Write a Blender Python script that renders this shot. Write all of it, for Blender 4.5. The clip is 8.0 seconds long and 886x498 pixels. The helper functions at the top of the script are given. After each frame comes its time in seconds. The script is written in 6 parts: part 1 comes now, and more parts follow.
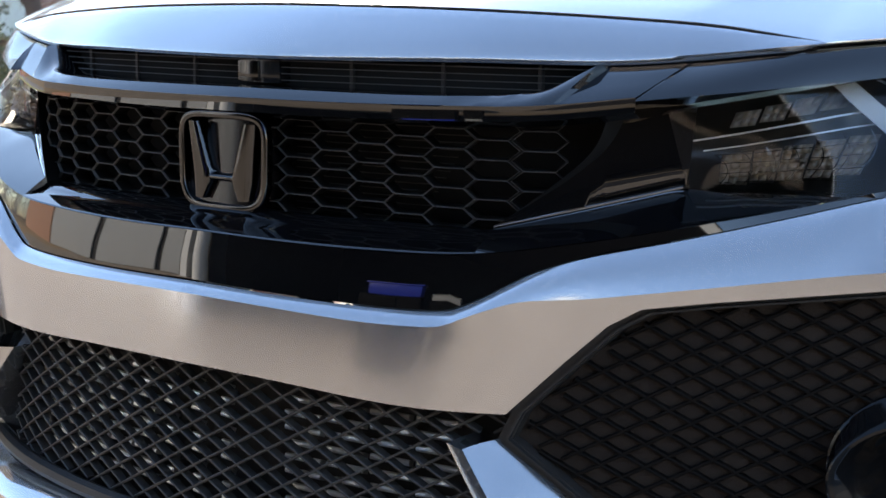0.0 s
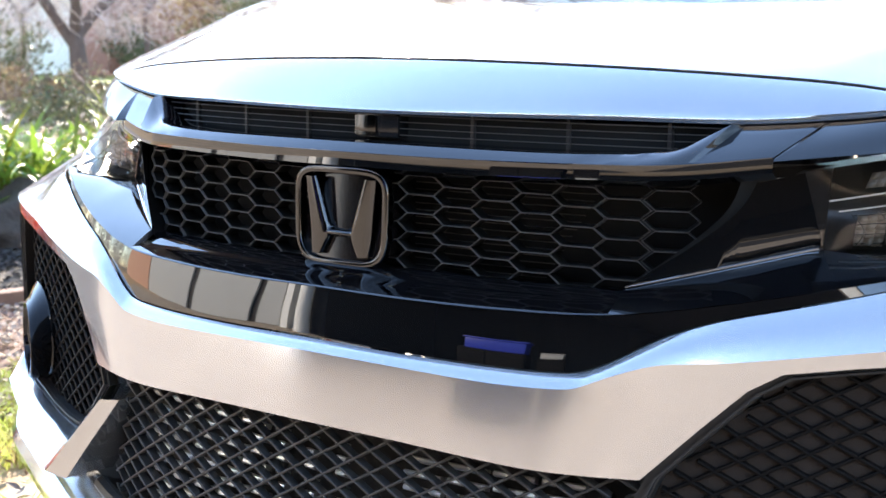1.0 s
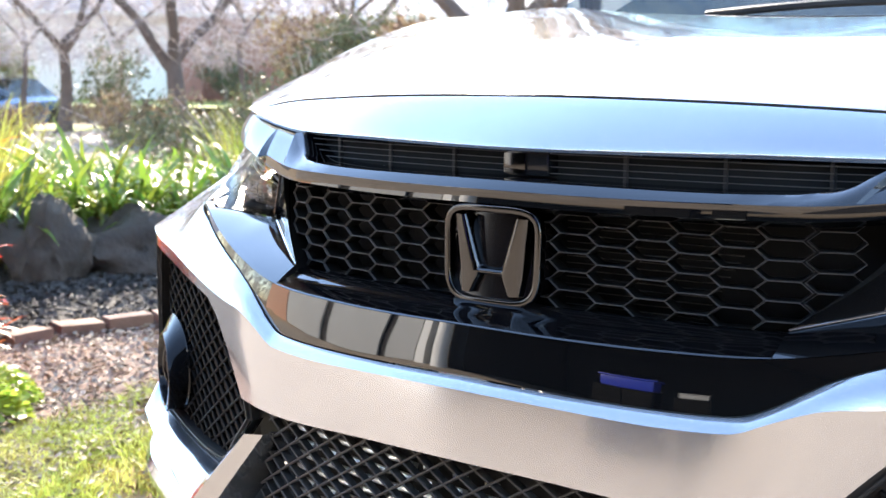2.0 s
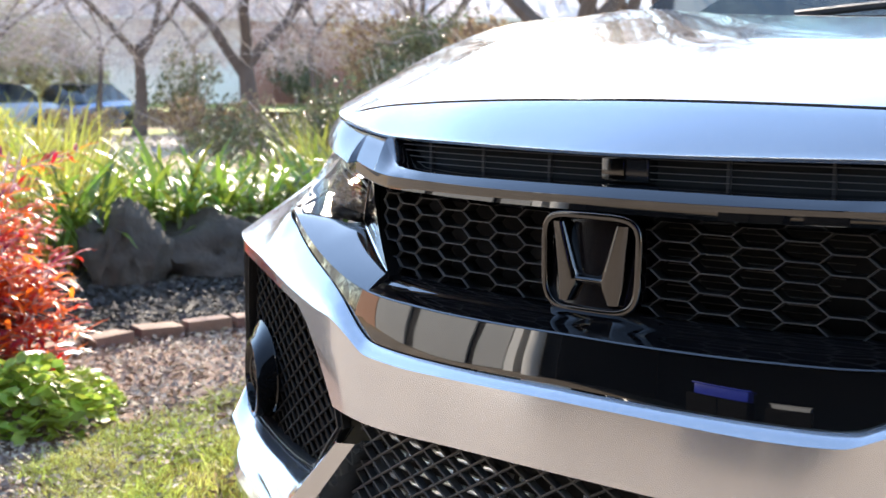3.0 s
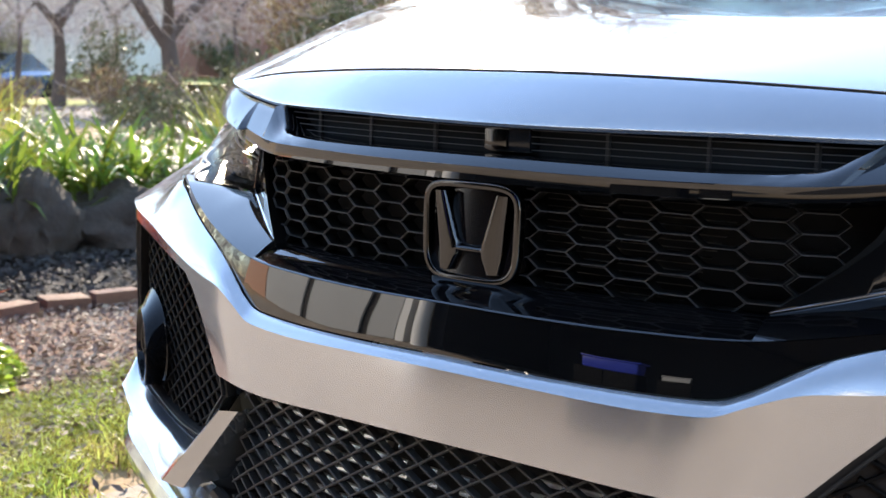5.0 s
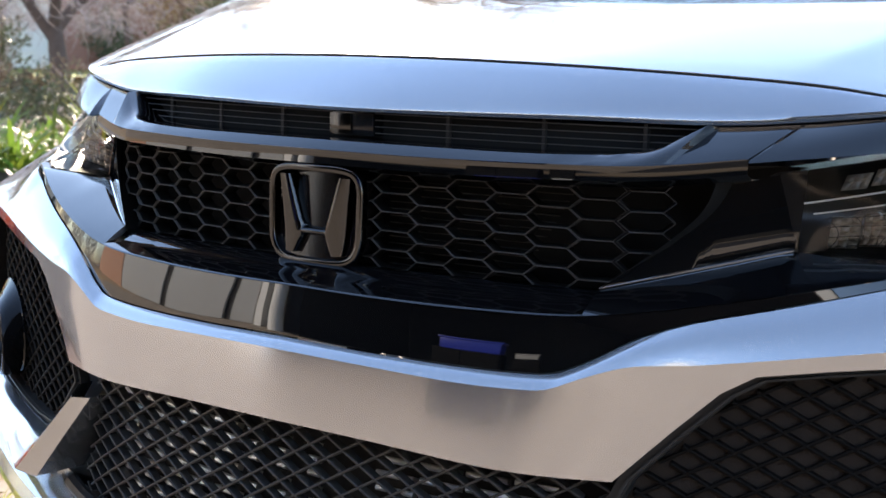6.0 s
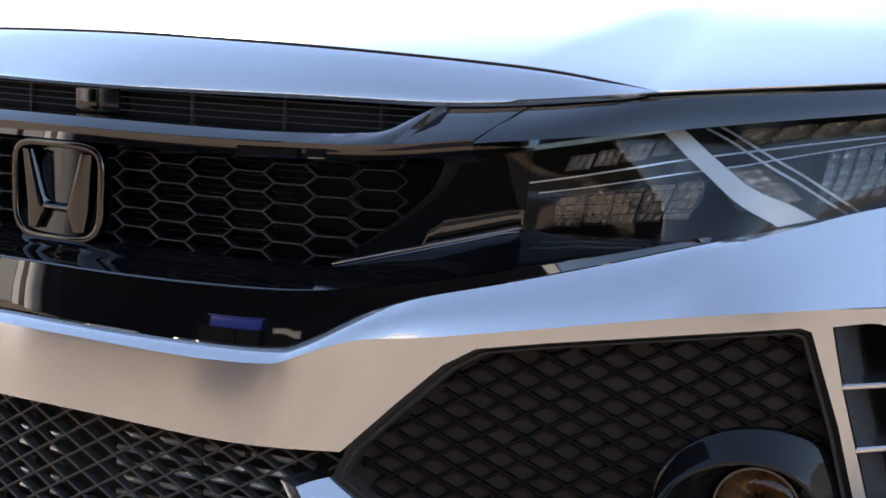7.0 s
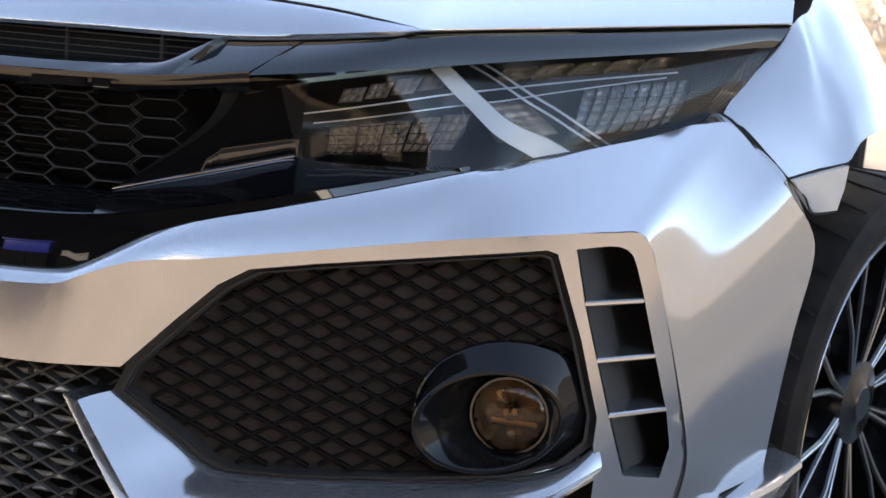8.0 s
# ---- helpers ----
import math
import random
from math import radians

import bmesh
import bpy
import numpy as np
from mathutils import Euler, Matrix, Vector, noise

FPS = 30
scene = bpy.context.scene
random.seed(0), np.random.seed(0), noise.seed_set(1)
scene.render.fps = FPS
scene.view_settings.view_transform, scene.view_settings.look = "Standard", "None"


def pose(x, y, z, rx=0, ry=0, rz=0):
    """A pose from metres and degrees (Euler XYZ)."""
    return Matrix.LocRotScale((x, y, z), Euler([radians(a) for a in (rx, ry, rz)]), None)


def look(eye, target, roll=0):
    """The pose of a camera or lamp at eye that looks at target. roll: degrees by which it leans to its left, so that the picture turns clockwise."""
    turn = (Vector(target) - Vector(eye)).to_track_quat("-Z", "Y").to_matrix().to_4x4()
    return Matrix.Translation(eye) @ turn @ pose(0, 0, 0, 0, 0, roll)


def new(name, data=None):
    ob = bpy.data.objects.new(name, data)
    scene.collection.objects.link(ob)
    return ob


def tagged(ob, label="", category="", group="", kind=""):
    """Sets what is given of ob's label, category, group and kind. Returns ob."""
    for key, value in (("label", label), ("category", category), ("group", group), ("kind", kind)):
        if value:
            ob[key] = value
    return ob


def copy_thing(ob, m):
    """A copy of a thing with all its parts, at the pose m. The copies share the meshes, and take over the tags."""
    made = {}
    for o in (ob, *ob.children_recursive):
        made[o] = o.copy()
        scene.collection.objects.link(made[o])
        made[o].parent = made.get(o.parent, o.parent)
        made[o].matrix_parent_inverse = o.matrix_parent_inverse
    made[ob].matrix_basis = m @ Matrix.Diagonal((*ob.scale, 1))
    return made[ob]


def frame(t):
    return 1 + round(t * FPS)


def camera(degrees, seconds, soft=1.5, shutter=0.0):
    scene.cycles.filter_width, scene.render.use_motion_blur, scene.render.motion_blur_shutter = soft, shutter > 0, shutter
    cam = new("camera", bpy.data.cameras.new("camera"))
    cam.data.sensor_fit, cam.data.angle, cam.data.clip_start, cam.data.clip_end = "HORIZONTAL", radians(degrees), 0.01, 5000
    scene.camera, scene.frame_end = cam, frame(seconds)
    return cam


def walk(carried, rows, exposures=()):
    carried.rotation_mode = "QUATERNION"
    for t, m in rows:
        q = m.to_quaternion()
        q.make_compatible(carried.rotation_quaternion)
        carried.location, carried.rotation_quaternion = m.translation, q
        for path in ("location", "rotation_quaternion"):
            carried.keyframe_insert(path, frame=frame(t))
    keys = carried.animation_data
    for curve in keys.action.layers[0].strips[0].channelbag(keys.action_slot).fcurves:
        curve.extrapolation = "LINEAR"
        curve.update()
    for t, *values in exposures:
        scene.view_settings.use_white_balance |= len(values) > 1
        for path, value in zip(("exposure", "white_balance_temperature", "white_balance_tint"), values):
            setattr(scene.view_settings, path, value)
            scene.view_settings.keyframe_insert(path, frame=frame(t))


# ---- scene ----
# x across the car, y towards its rear, z up from the driveway
cam = camera(37.33, 8.0)
cam.data.dof.use_dof = True
cam.data.dof.focus_distance = 1.36
cam.data.dof.aperture_fstop = 13.0
PATH = [
    (0, 0.8930, -0.9697, 0.8208, 80.149, -0.918, 33.074),
    (0.5, 0.8366, -0.9922, 0.8275, 81.018, -1.340, 33.379),
    (1, 0.8086, -1.0009, 0.8354, 81.780, -1.149, 34.502),
    (1.5, 0.7779, -1.0141, 0.8450, 82.019, -1.606, 35.903),
    (2, 0.7529, -1.0318, 0.8493, 82.702, -0.854, 38.286),
    (3.5, 0.7121, -1.0316, 0.8519, 82.610, -0.548, 41.600),
    (4, 0.7220, -1.0282, 0.8475, 82.317, -1.643, 40.518),
    (5.5, 0.7763, -0.9961, 0.8409, 81.714, -1.361, 36.371),
    (6, 0.8092, -0.9923, 0.8362, 81.696, -1.705, 33.696),
    (6.5, 0.8472, -0.9854, 0.8302, 82.107, -2.308, 30.617),
    (7, 0.9059, -0.9674, 0.8379, 81.233, -2.916, 26.878),
    (7.5, 0.9478, -0.9708, 0.8750, 78.456, -4.167, 21.922),
    (8, 0.9774, -1.0256, 0.8508, 78.666, -4.623, 19.131),
]
# the clip's camera opens up while it looks at the dark grille
EXPOSE = [(0, 1.94, 7000, 11), (0.5, 2.58, 7000, 12), (1, 2.92, 7000, 12), (1.5, 3.12, 7000, 12), (2, 2.92, 7000, 12), (3.5, 2.28, 7100, 12), (4, 2.22, 7100, 12), (5.5, 2.12, 7150, 13), (6, 2.08, 7200, 14), (7, 2.16, 7700, 16), (7.5, 2.3, 7900, 16), (8, 2.38, 8500, 17)]
walk(cam, [(t, pose(x, y, z, rx, ry, rz)) for t, x, y, z, rx, ry, rz in PATH], EXPOSE)

# ---- daylight: low winter sun from behind the car's right side ----
SUN_AZ, SUN_EL = radians(-42.0), radians(28.0)
world = bpy.data.worlds.new("sky")
scene.world = world
world.use_nodes = True
sky = world.node_tree.nodes.new("ShaderNodeTexSky")
sky.sky_type = "NISHITA"
sky.sun_disc = False
sky.sun_elevation, sky.sun_rotation = SUN_EL, SUN_AZ
sky.air_density, sky.dust_density, sky.ozone_density = 1.0, 0.06, 2.0
back = world.node_tree.nodes["Background"]
back.inputs["Strength"].default_value = 0.135
world.node_tree.links.new(sky.outputs["Color"], back.inputs["Color"])
sun_data = bpy.data.lights.new("sun", "SUN")
sun_data.energy, sun_data.angle, sun_data.color = 2.9, radians(0.6), (1.0, 0.91, 0.79)
sun = new("sun", sun_data)
sun_way = Vector((math.sin(SUN_AZ) * math.cos(SUN_EL), math.cos(SUN_AZ) * math.cos(SUN_EL), math.sin(SUN_EL)))
sun.matrix_world = look(sun_way * 30, (0, 0, 0))


# ---- materials ----
def material(name, base, rough=0.5, metal=0.0, vary=0.0, scale=8.0, fine=0.0, fine_scale=200.0, bump=0.0, bump_scale=150.0,
             coat=0.0, coat_rough=0.03, second=None, spec=0.5, rough_vary=0.0, transl=0.0, piece=0.0):
    """A plain principled surface with large and fine colour variation, bump, roughness wear and a difference from piece to piece."""
    m = bpy.data.materials.new(name)
    m.use_nodes = True
    nt = m.node_tree
    b = nt.nodes["Principled BSDF"]
    b.inputs["Roughness"].default_value = rough
    b.inputs["Metallic"].default_value = metal
    b.inputs["Specular IOR Level"].default_value = spec
    b.inputs["Coat Weight"].default_value = coat
    b.inputs["Coat Roughness"].default_value = coat_rough
    co = nt.nodes.new("ShaderNodeTexCoord")
    second = second or tuple(c * 0.6 for c in base)
    col = None

    def noise_at(s, detail=4.0):
        n = nt.nodes.new("ShaderNodeTexNoise")
        n.inputs["Scale"].default_value = s
        n.inputs["Detail"].default_value = detail
        nt.links.new(co.outputs["Object"], n.inputs["Vector"])
        return n

    rgb = nt.nodes.new("ShaderNodeRGB")
    rgb.outputs[0].default_value = (*base, 1)
    col = rgb.outputs[0]
    for s, amount in ((scale, vary), (fine_scale, fine)):
        if amount:
            n = noise_at(s)
            ramp = nt.nodes.new("ShaderNodeMapRange")
            ramp.inputs["From Min"].default_value, ramp.inputs["From Max"].default_value = 0.35, 0.65
            ramp.inputs["To Max"].default_value = amount
            nt.links.new(n.outputs["Fac"], ramp.inputs["Value"])
            mix = nt.nodes.new("ShaderNodeMix")
            mix.data_type = "RGBA"
            nt.links.new(ramp.outputs["Result"], mix.inputs["Factor"])
            nt.links.new(col, mix.inputs["A"])
            mix.inputs["B"].default_value = (*second, 1)
            col = mix.outputs["Result"]
    if piece:
        info = nt.nodes.new("ShaderNodeObjectInfo")
        geo = nt.nodes.new("ShaderNodeNewGeometry")
        add = nt.nodes.new("ShaderNodeMath")
        add.operation = "ADD"
        nt.links.new(info.outputs["Random"], add.inputs[0])
        nt.links.new(geo.outputs["Random Per Island"], add.inputs[1])
        fr = nt.nodes.new("ShaderNodeMath")
        fr.operation = "FRACT"
        nt.links.new(add.outputs[0], fr.inputs[0])
        mr = nt.nodes.new("ShaderNodeMapRange")
        mr.inputs["To Min"].default_value, mr.inputs["To Max"].default_value = 1 - piece, 1 + piece
        nt.links.new(fr.outputs[0], mr.inputs["Value"])
        hsv = nt.nodes.new("ShaderNodeHueSaturation")
        nt.links.new(mr.outputs["Result"], hsv.inputs["Value"])
        hue = nt.nodes.new("ShaderNodeMapRange")
        hue.inputs["To Min"].default_value, hue.inputs["To Max"].default_value = 0.5 - piece * 0.06, 0.5 + piece * 0.06
        nt.links.new(fr.outputs[0], hue.inputs["Value"])
        nt.links.new(hue.outputs["Result"], hsv.inputs["Hue"])
        nt.links.new(col, hsv.inputs["Color"])
        col = hsv.outputs["Color"]
    nt.links.new(col, b.inputs["Base Color"])
    if rough_vary:
        n = noise_at(scale * 2.3)
        mr = nt.nodes.new("ShaderNodeMapRange")
        mr.inputs["From Min"].default_value, mr.inputs["From Max"].default_value = 0.3, 0.7
        mr.inputs["To Min"].default_value, mr.inputs["To Max"].default_value = rough, rough + rough_vary
        nt.links.new(n.outputs["Fac"], mr.inputs["Value"])
        nt.links.new(mr.outputs["Result"], b.inputs["Roughness"])
    if bump:
        n = noise_at(bump_scale, 3.0)
        bm_ = nt.nodes.new("ShaderNodeBump")
        bm_.inputs["Strength"].default_value = bump
        bm_.inputs["Distance"].default_value = 0.01
        nt.links.new(n.outputs["Fac"], bm_.inputs["Height"])
        nt.links.new(bm_.outputs["Normal"], b.inputs["Normal"])
    if transl:
        tr = nt.nodes.new("ShaderNodeBsdfTranslucent")
        nt.links.new(col, tr.inputs["Color"])
        ms = nt.nodes.new("ShaderNodeMixShader")
        ms.inputs["Fac"].default_value = transl
        nt.links.new(b.outputs[0], ms.inputs[1])
        nt.links.new(tr.outputs[0], ms.inputs[2])
        nt.links.new(ms.outputs[0], nt.nodes["Material Output"].inputs["Surface"])
    return m


def glass_material(name, tint=(1, 1, 1), rough=0.0, ior=1.45):
    """Thin clear cover: mirror gloss by Fresnel over a see-through sheet."""
    m = bpy.data.materials.new(name)
    m.use_nodes = True
    nt = m.node_tree
    nt.nodes.remove(nt.nodes["Principled BSDF"])
    tr = nt.nodes.new("ShaderNodeBsdfTransparent")
    tr.inputs["Color"].default_value = (*tint, 1)
    gl = nt.nodes.new("ShaderNodeBsdfGlossy")
    gl.inputs["Roughness"].default_value = rough
    fr = nt.nodes.new("ShaderNodeFresnel")
    fr.inputs["IOR"].default_value = ior
    ms = nt.nodes.new("ShaderNodeMixShader")
    nt.links.new(fr.outputs[0], ms.inputs["Fac"])
    nt.links.new(tr.outputs[0], ms.inputs[1])
    nt.links.new(gl.outputs[0], ms.inputs[2])
    nt.links.new(ms.outputs[0], nt.nodes["Material Output"].inputs["Surface"])
    return m


M_SILVER = material("silver_paint", (0.55, 0.555, 0.565), 0.115, 0.85, rough_vary=0.05, bump=0.02, bump_scale=5, vary=0.04, scale=5, fine=0.015, fine_scale=900, coat=1.0, coat_rough=0.03)
M_GLOSS = material("piano_black", (0.004, 0.004, 0.0045), 0.012, 0.0, rough_vary=0.02, scale=3)
M_GLOSS.node_tree.nodes["Principled BSDF"].inputs["IOR"].default_value = 1.85
M_BEZEL = material("gloss_black_bezel", (0.008, 0.008, 0.0085), 0.05, spec=0.32, vary=0.2, scale=20, rough_vary=0.05)
M_BLACK = material("black_plastic", (0.030, 0.028, 0.027), 0.42, spec=0.35, vary=0.3, scale=30, bump=0.08, bump_scale=900)
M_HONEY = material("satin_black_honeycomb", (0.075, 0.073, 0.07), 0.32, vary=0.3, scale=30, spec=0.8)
# same plastic as the rims, with the recess shade put into its colour
M_WELL_SHADE = material("shade_black_cell_wall", (0.007, 0.0068, 0.0066), 0.5, vary=0.2, scale=30, spec=0.15)
M_MESH = material("grey_grained_plastic", (0.007, 0.0055, 0.0046), 0.55, vary=0.3, scale=25, bump=0.15, bump_scale=700, second=(0.012, 0.0095, 0.008), spec=0.08)
M_PLATE = material("dusty_backing_plastic", (0.040, 0.031, 0.026), 0.8, vary=0.5, scale=14, bump=0.2, bump_scale=600, spec=0.12)
M_CHROME = material("dark_chrome", (0.30, 0.30, 0.305), 0.08, 1.0, rough_vary=0.06, scale=20)
M_BADGE = material("smoked_chrome", (0.08, 0.079, 0.079), 0.08, 1.0, rough_vary=0.05, scale=20)
M_BRIGHT = material("bright_chrome", (0.85, 0.85, 0.86), 0.06, 1.0, rough_vary=0.05, scale=20)
M_CAVITY = material("dark_cavity", (0.022, 0.021, 0.020), 0.8, vary=0.3)
# shade of the depth behind grille and slot is put into this black
M_VOID = material("unlit_black_plastic", (0.020, 0.0195, 0.019), 0.9, vary=0.3, spec=0.1)
M_FIN = material("aluminium_fin", (0.90, 0.90, 0.88), 0.32, 0.9, vary=0.3, scale=60)
M_LENS = glass_material("clear_lens", (0.97, 0.97, 0.97), ior=1.55)
M_SCREEN = glass_material("windscreen_glass", (0.25, 0.3, 0.3))
M_LAMP = material("lamp_housing", (0.035, 0.032, 0.029), 0.25, vary=0.3, scale=40)
M_REFLECT = material("lamp_reflector", (0.66, 0.56, 0.46), 0.2, 0.6, vary=0.5, scale=60, fine=0.4, fine_scale=220)
M_LINE = material("satin_chrome_line", (0.82, 0.81, 0.80), 0.34, 0.6, vary=0.1, scale=40)
M_FIELD = material("frosted_reflector", (0.5, 0.5, 0.52), 0.22, 0.6, vary=0.5, scale=70, fine=0.3, fine_scale=240)
M_DULL = material("dim_reflector", (0.36, 0.32, 0.28), 0.25, 0.4, vary=0.5, scale=70)
M_AMBER = glass_material("smoked_amber_lens", (0.62, 0.46, 0.32), ior=1.5)
M_DRL = material("white_light_guide", (0.80, 0.80, 0.79), 0.25, vary=0.05, scale=30, coat=0.5)
M_TYRE = material("tyre_rubber", (0.009, 0.009, 0.0092), 0.7, spec=0.18, vary=0.5, scale=20, bump=0.1, bump_scale=500, second=(0.045, 0.037, 0.03))
M_RIM = material("black_machined_rim", (0.007, 0.007, 0.0075), 0.22, 0.0, vary=0.2, coat=0.15)
M_CUT = material("machined_aluminium", (0.60, 0.585, 0.56), 0.22, 1.0, vary=0.1, scale=60)
M_MARKER = material("amber_clear_marker", (0.85, 0.83, 0.79), 0.12, 0.25, vary=0.2, scale=30, coat=1.0)
M_SKIN2 = material("matt_body_underside", (0.05, 0.05, 0.05), 0.7, vary=0.2)
M_SENSOR = material("smoked_sensor_plastic", (0.012, 0.012, 0.013), 0.12, 0.0, vary=0.4, scale=60)
M_SMOKE = material("smoked_badge_plastic", (0.008, 0.006, 0.006), 0.12, 0.0, vary=0.3, scale=30)
M_SLAT = material("grey_slat_plastic", (0.055, 0.051, 0.045), 0.45, vary=0.3, scale=30)
M_WIRE = material("black_grille_wire", (0.045, 0.043, 0.041), 0.45, vary=0.3, scale=25, bump=0.1, bump_scale=700, spec=0.4)


# ---- building tools ----
from mathutils import geometry


def part(name, bm, mat, parent=None, label="", smooth=True, sharp=32):
    """Links a bmesh as one mesh object under a thing or a part."""
    bm.normal_update()
    if smooth:
        lim = radians(sharp)
        for e in bm.edges:
            if len(e.link_faces) == 2 and e.calc_face_angle(0) > lim:
                e.smooth = False
        for fa in bm.faces:
            fa.smooth = True
    me = bpy.data.meshes.new(name)
    bm.to_mesh(me)
    bm.free()
    me.materials.append(mat)
    ob = new(name, me)
    if parent is not None:
        ob.parent = parent
    if label:
        tagged(ob, label)
    return ob


def thing(name, label, category, group="", at=(0, 0, 0)):
    ob = new(name)
    ob.location = at
    ob.empty_display_size = 0.1
    return tagged(ob, label, category, group)


def setting(ob, label, category):
    return tagged(ob, label, category, kind="structure")


def mirrored(bm):
    """A copy of bm on the other side of the car."""
    b2 = bm.copy()
    for v in b2.verts:
        v.co.x = -v.co.x
    bmesh.ops.reverse_faces(b2, faces=b2.faces[:])
    return b2


def facing(bm, way):
    """Turns the faces so that on the whole they look along way."""
    bm.normal_update()
    if sum((f.normal.dot(way) * f.calc_area() for f in bm.faces), 0.0) < 0:
        bmesh.ops.reverse_faces(bm, faces=bm.faces[:])
    return bm


def both(name, bm, mat, parent, label="", **kw):
    b2 = mirrored(bm)
    return part(name, bm, mat, parent, label, **kw), part(name, b2, mat, parent, label, **kw)


def spline(points, m=80):
    """A smooth curve through the control points, sampled m times."""
    c = np.array(points, float)
    n = len(c)
    u = np.linspace(0, n - 1, m)
    i = np.clip(u.astype(int), 0, n - 2)
    s = (u - i)[:, None]
    p = np.vstack([2 * c[0] - c[1], c, 2 * c[-1] - c[-2]])
    a, b, cc, d = p[i], p[i + 1], p[i + 2], p[i + 3]
    return 0.5 * (2 * b + (cc - a) * s + (2 * a - 5 * b + 4 * cc - d) * s ** 2 + (3 * b - a - 3 * cc + d) * s ** 3)


def along(xs, vals, even=True):
    """A smooth function of |x| through the values; even curves run level through the middle."""
    pts = list(zip(xs, vals))
    if even:
        pts = [(-x, v) for x, v in pts[:0:-1]] + pts
    s = spline(pts, 240)
    order = np.argsort(s[:, 0])
    s = s[order]
    return lambda x: float(np.interp(abs(x), s[:, 0], s[:, 1]))


def inside(px, pz, poly):
    hit = False
    j = len(poly) - 1
    for i in range(len(poly)):
        (xi, zi), (xj, zj) = poly[i], poly[j]
        if (zi > pz) != (zj > pz) and px < (xj - xi) * (pz - zi) / (zj - zi) + xi:
            hit = not hit
        j = i
    return hit


def fine(poly, step):
    out = []
    for i, a in enumerate(poly):
        b = poly[(i + 1) % len(poly)]
        n = max(1, int(math.hypot(b[0] - a[0], b[1] - a[1]) / step + 0.5))
        out += [(a[0] + (b[0] - a[0]) * k / n, a[1] + (b[1] - a[1]) * k / n) for k in range(n)]
    return out


def sheet(outline, holes, surf, step=0.02, depth=0.0, way=(0, 1, 0), round_edge=0.0):
    """A curved panel: the outline and holes lie in (x, z), surf(x, z) lifts them; the rims go back by depth."""
    outline = fine(outline, step)
    holes = [fine(h, step) for h in holes]
    verts, edges = [], []
    for loop in [outline, *holes]:
        k = len(verts)
        verts += [Vector(p) for p in loop]
        edges += [(k + i, k + (i + 1) % len(loop)) for i in range(len(loop))]
    rim = np.array([tuple(v) for v in verts])
    x0, z0 = rim.min(0)
    x1, z1 = rim.max(0)
    for i in range(int((x1 - x0) / step) + 1):
        for j in range(int((z1 - z0) / step) + 1):
            p = (x0 + (i + 0.5 * (j % 2)) * step, z0 + j * step)
            if inside(*p, outline) and not any(inside(*p, h) for h in holes) and np.hypot(*(rim - p).T).min() > step * 0.55:
                verts.append(Vector(p))
    v2, _, tris, *_ = geometry.delaunay_2d_cdt(verts, edges, [], 0, 1e-6)
    bm = bmesh.new()
    bv = [bm.verts.new(surf(v.x, v.y)) for v in v2]
    for t in tris:
        cx, cz = sum(v2[i].x for i in t) / 3, sum(v2[i].y for i in t) / 3
        if inside(cx, cz, outline) and not any(inside(cx, cz, h) for h in holes):
            bm.faces.new([bv[i] for i in t])
    for v in [v for v in bm.verts if not v.link_faces]:
        bm.verts.remove(v)
    if depth:
        rim_back(bm, Vector(way) * depth, round_edge)
    return bm


def rim_back(bm, step, round_edge=0.0):
    """Folds the open edges back, first over a small rounded edge."""
    for stage in ([step.normalized() * round_edge, step] if round_edge else [step]):
        edges = [e for e in bm.edges if e.is_boundary]
        twin = {}
        for e in edges:
            for v in e.verts:
                if v not in twin:
                    twin[v] = bm.verts.new(v.co + stage)
        for e in edges:
            lo = e.link_loops[0]
            a, b = lo.vert, lo.link_loop_next.vert
            bm.faces.new((b, a, twin[a], twin[b]))


def loft(rows, closed=False, flip=False):
    """A skin over rows of points, each row with the same count."""
    bm = bmesh.new()
    vs = [[bm.verts.new(p) for p in r] for r in rows]
    for a, b in zip(vs[:-1], vs[1:]):
        n = len(a)
        for i in range(n if closed else n - 1):
            q = [a[i], a[(i + 1) % n], b[(i + 1) % n], b[i]]
            bm.faces.new(q[::-1] if flip else q)
    return bm


def box(sx, sy, sz, bevel=0.0, at=(0, 0, 0), turn=None):
    bm = bmesh.new()
    bmesh.ops.create_cube(bm, size=1)
    bmesh.ops.scale(bm, vec=(sx, sy, sz), verts=bm.verts)
    if bevel:
        bmesh.ops.bevel(bm, geom=bm.edges[:], offset=bevel, segments=2, affect="EDGES", profile=0.7)
    if turn is not None:
        bmesh.ops.transform(bm, matrix=turn, verts=bm.verts)
    bmesh.ops.translate(bm, vec=at, verts=bm.verts)
    return bm


def beam(bm, a, b, w, d, up=Vector((0, 1, 0))):
    """Adds a bar from a to b, w across and d deep along up, with chamfered front edges."""
    a, b = Vector(a), Vector(b)
    t = (b - a).normalized()
    side = t.cross(up).normalized()
    up = side.cross(t)
    ring = [(-w / 2, d), (-w / 2, w * 0.3), (-w * 0.25, 0), (w * 0.25, 0), (w / 2, w * 0.3), (w / 2, d)]
    vs = [[bm.verts.new(p + side * s + up * u) for s, u in ring] for p in (a, b)]
    n = len(ring)
    for i in range(n):
        bm.faces.new((vs[0][i], vs[0][(i + 1) % n], vs[1][(i + 1) % n], vs[1][i]))
    bm.faces.new(vs[0][::-1])
    bm.faces.new(vs[1])


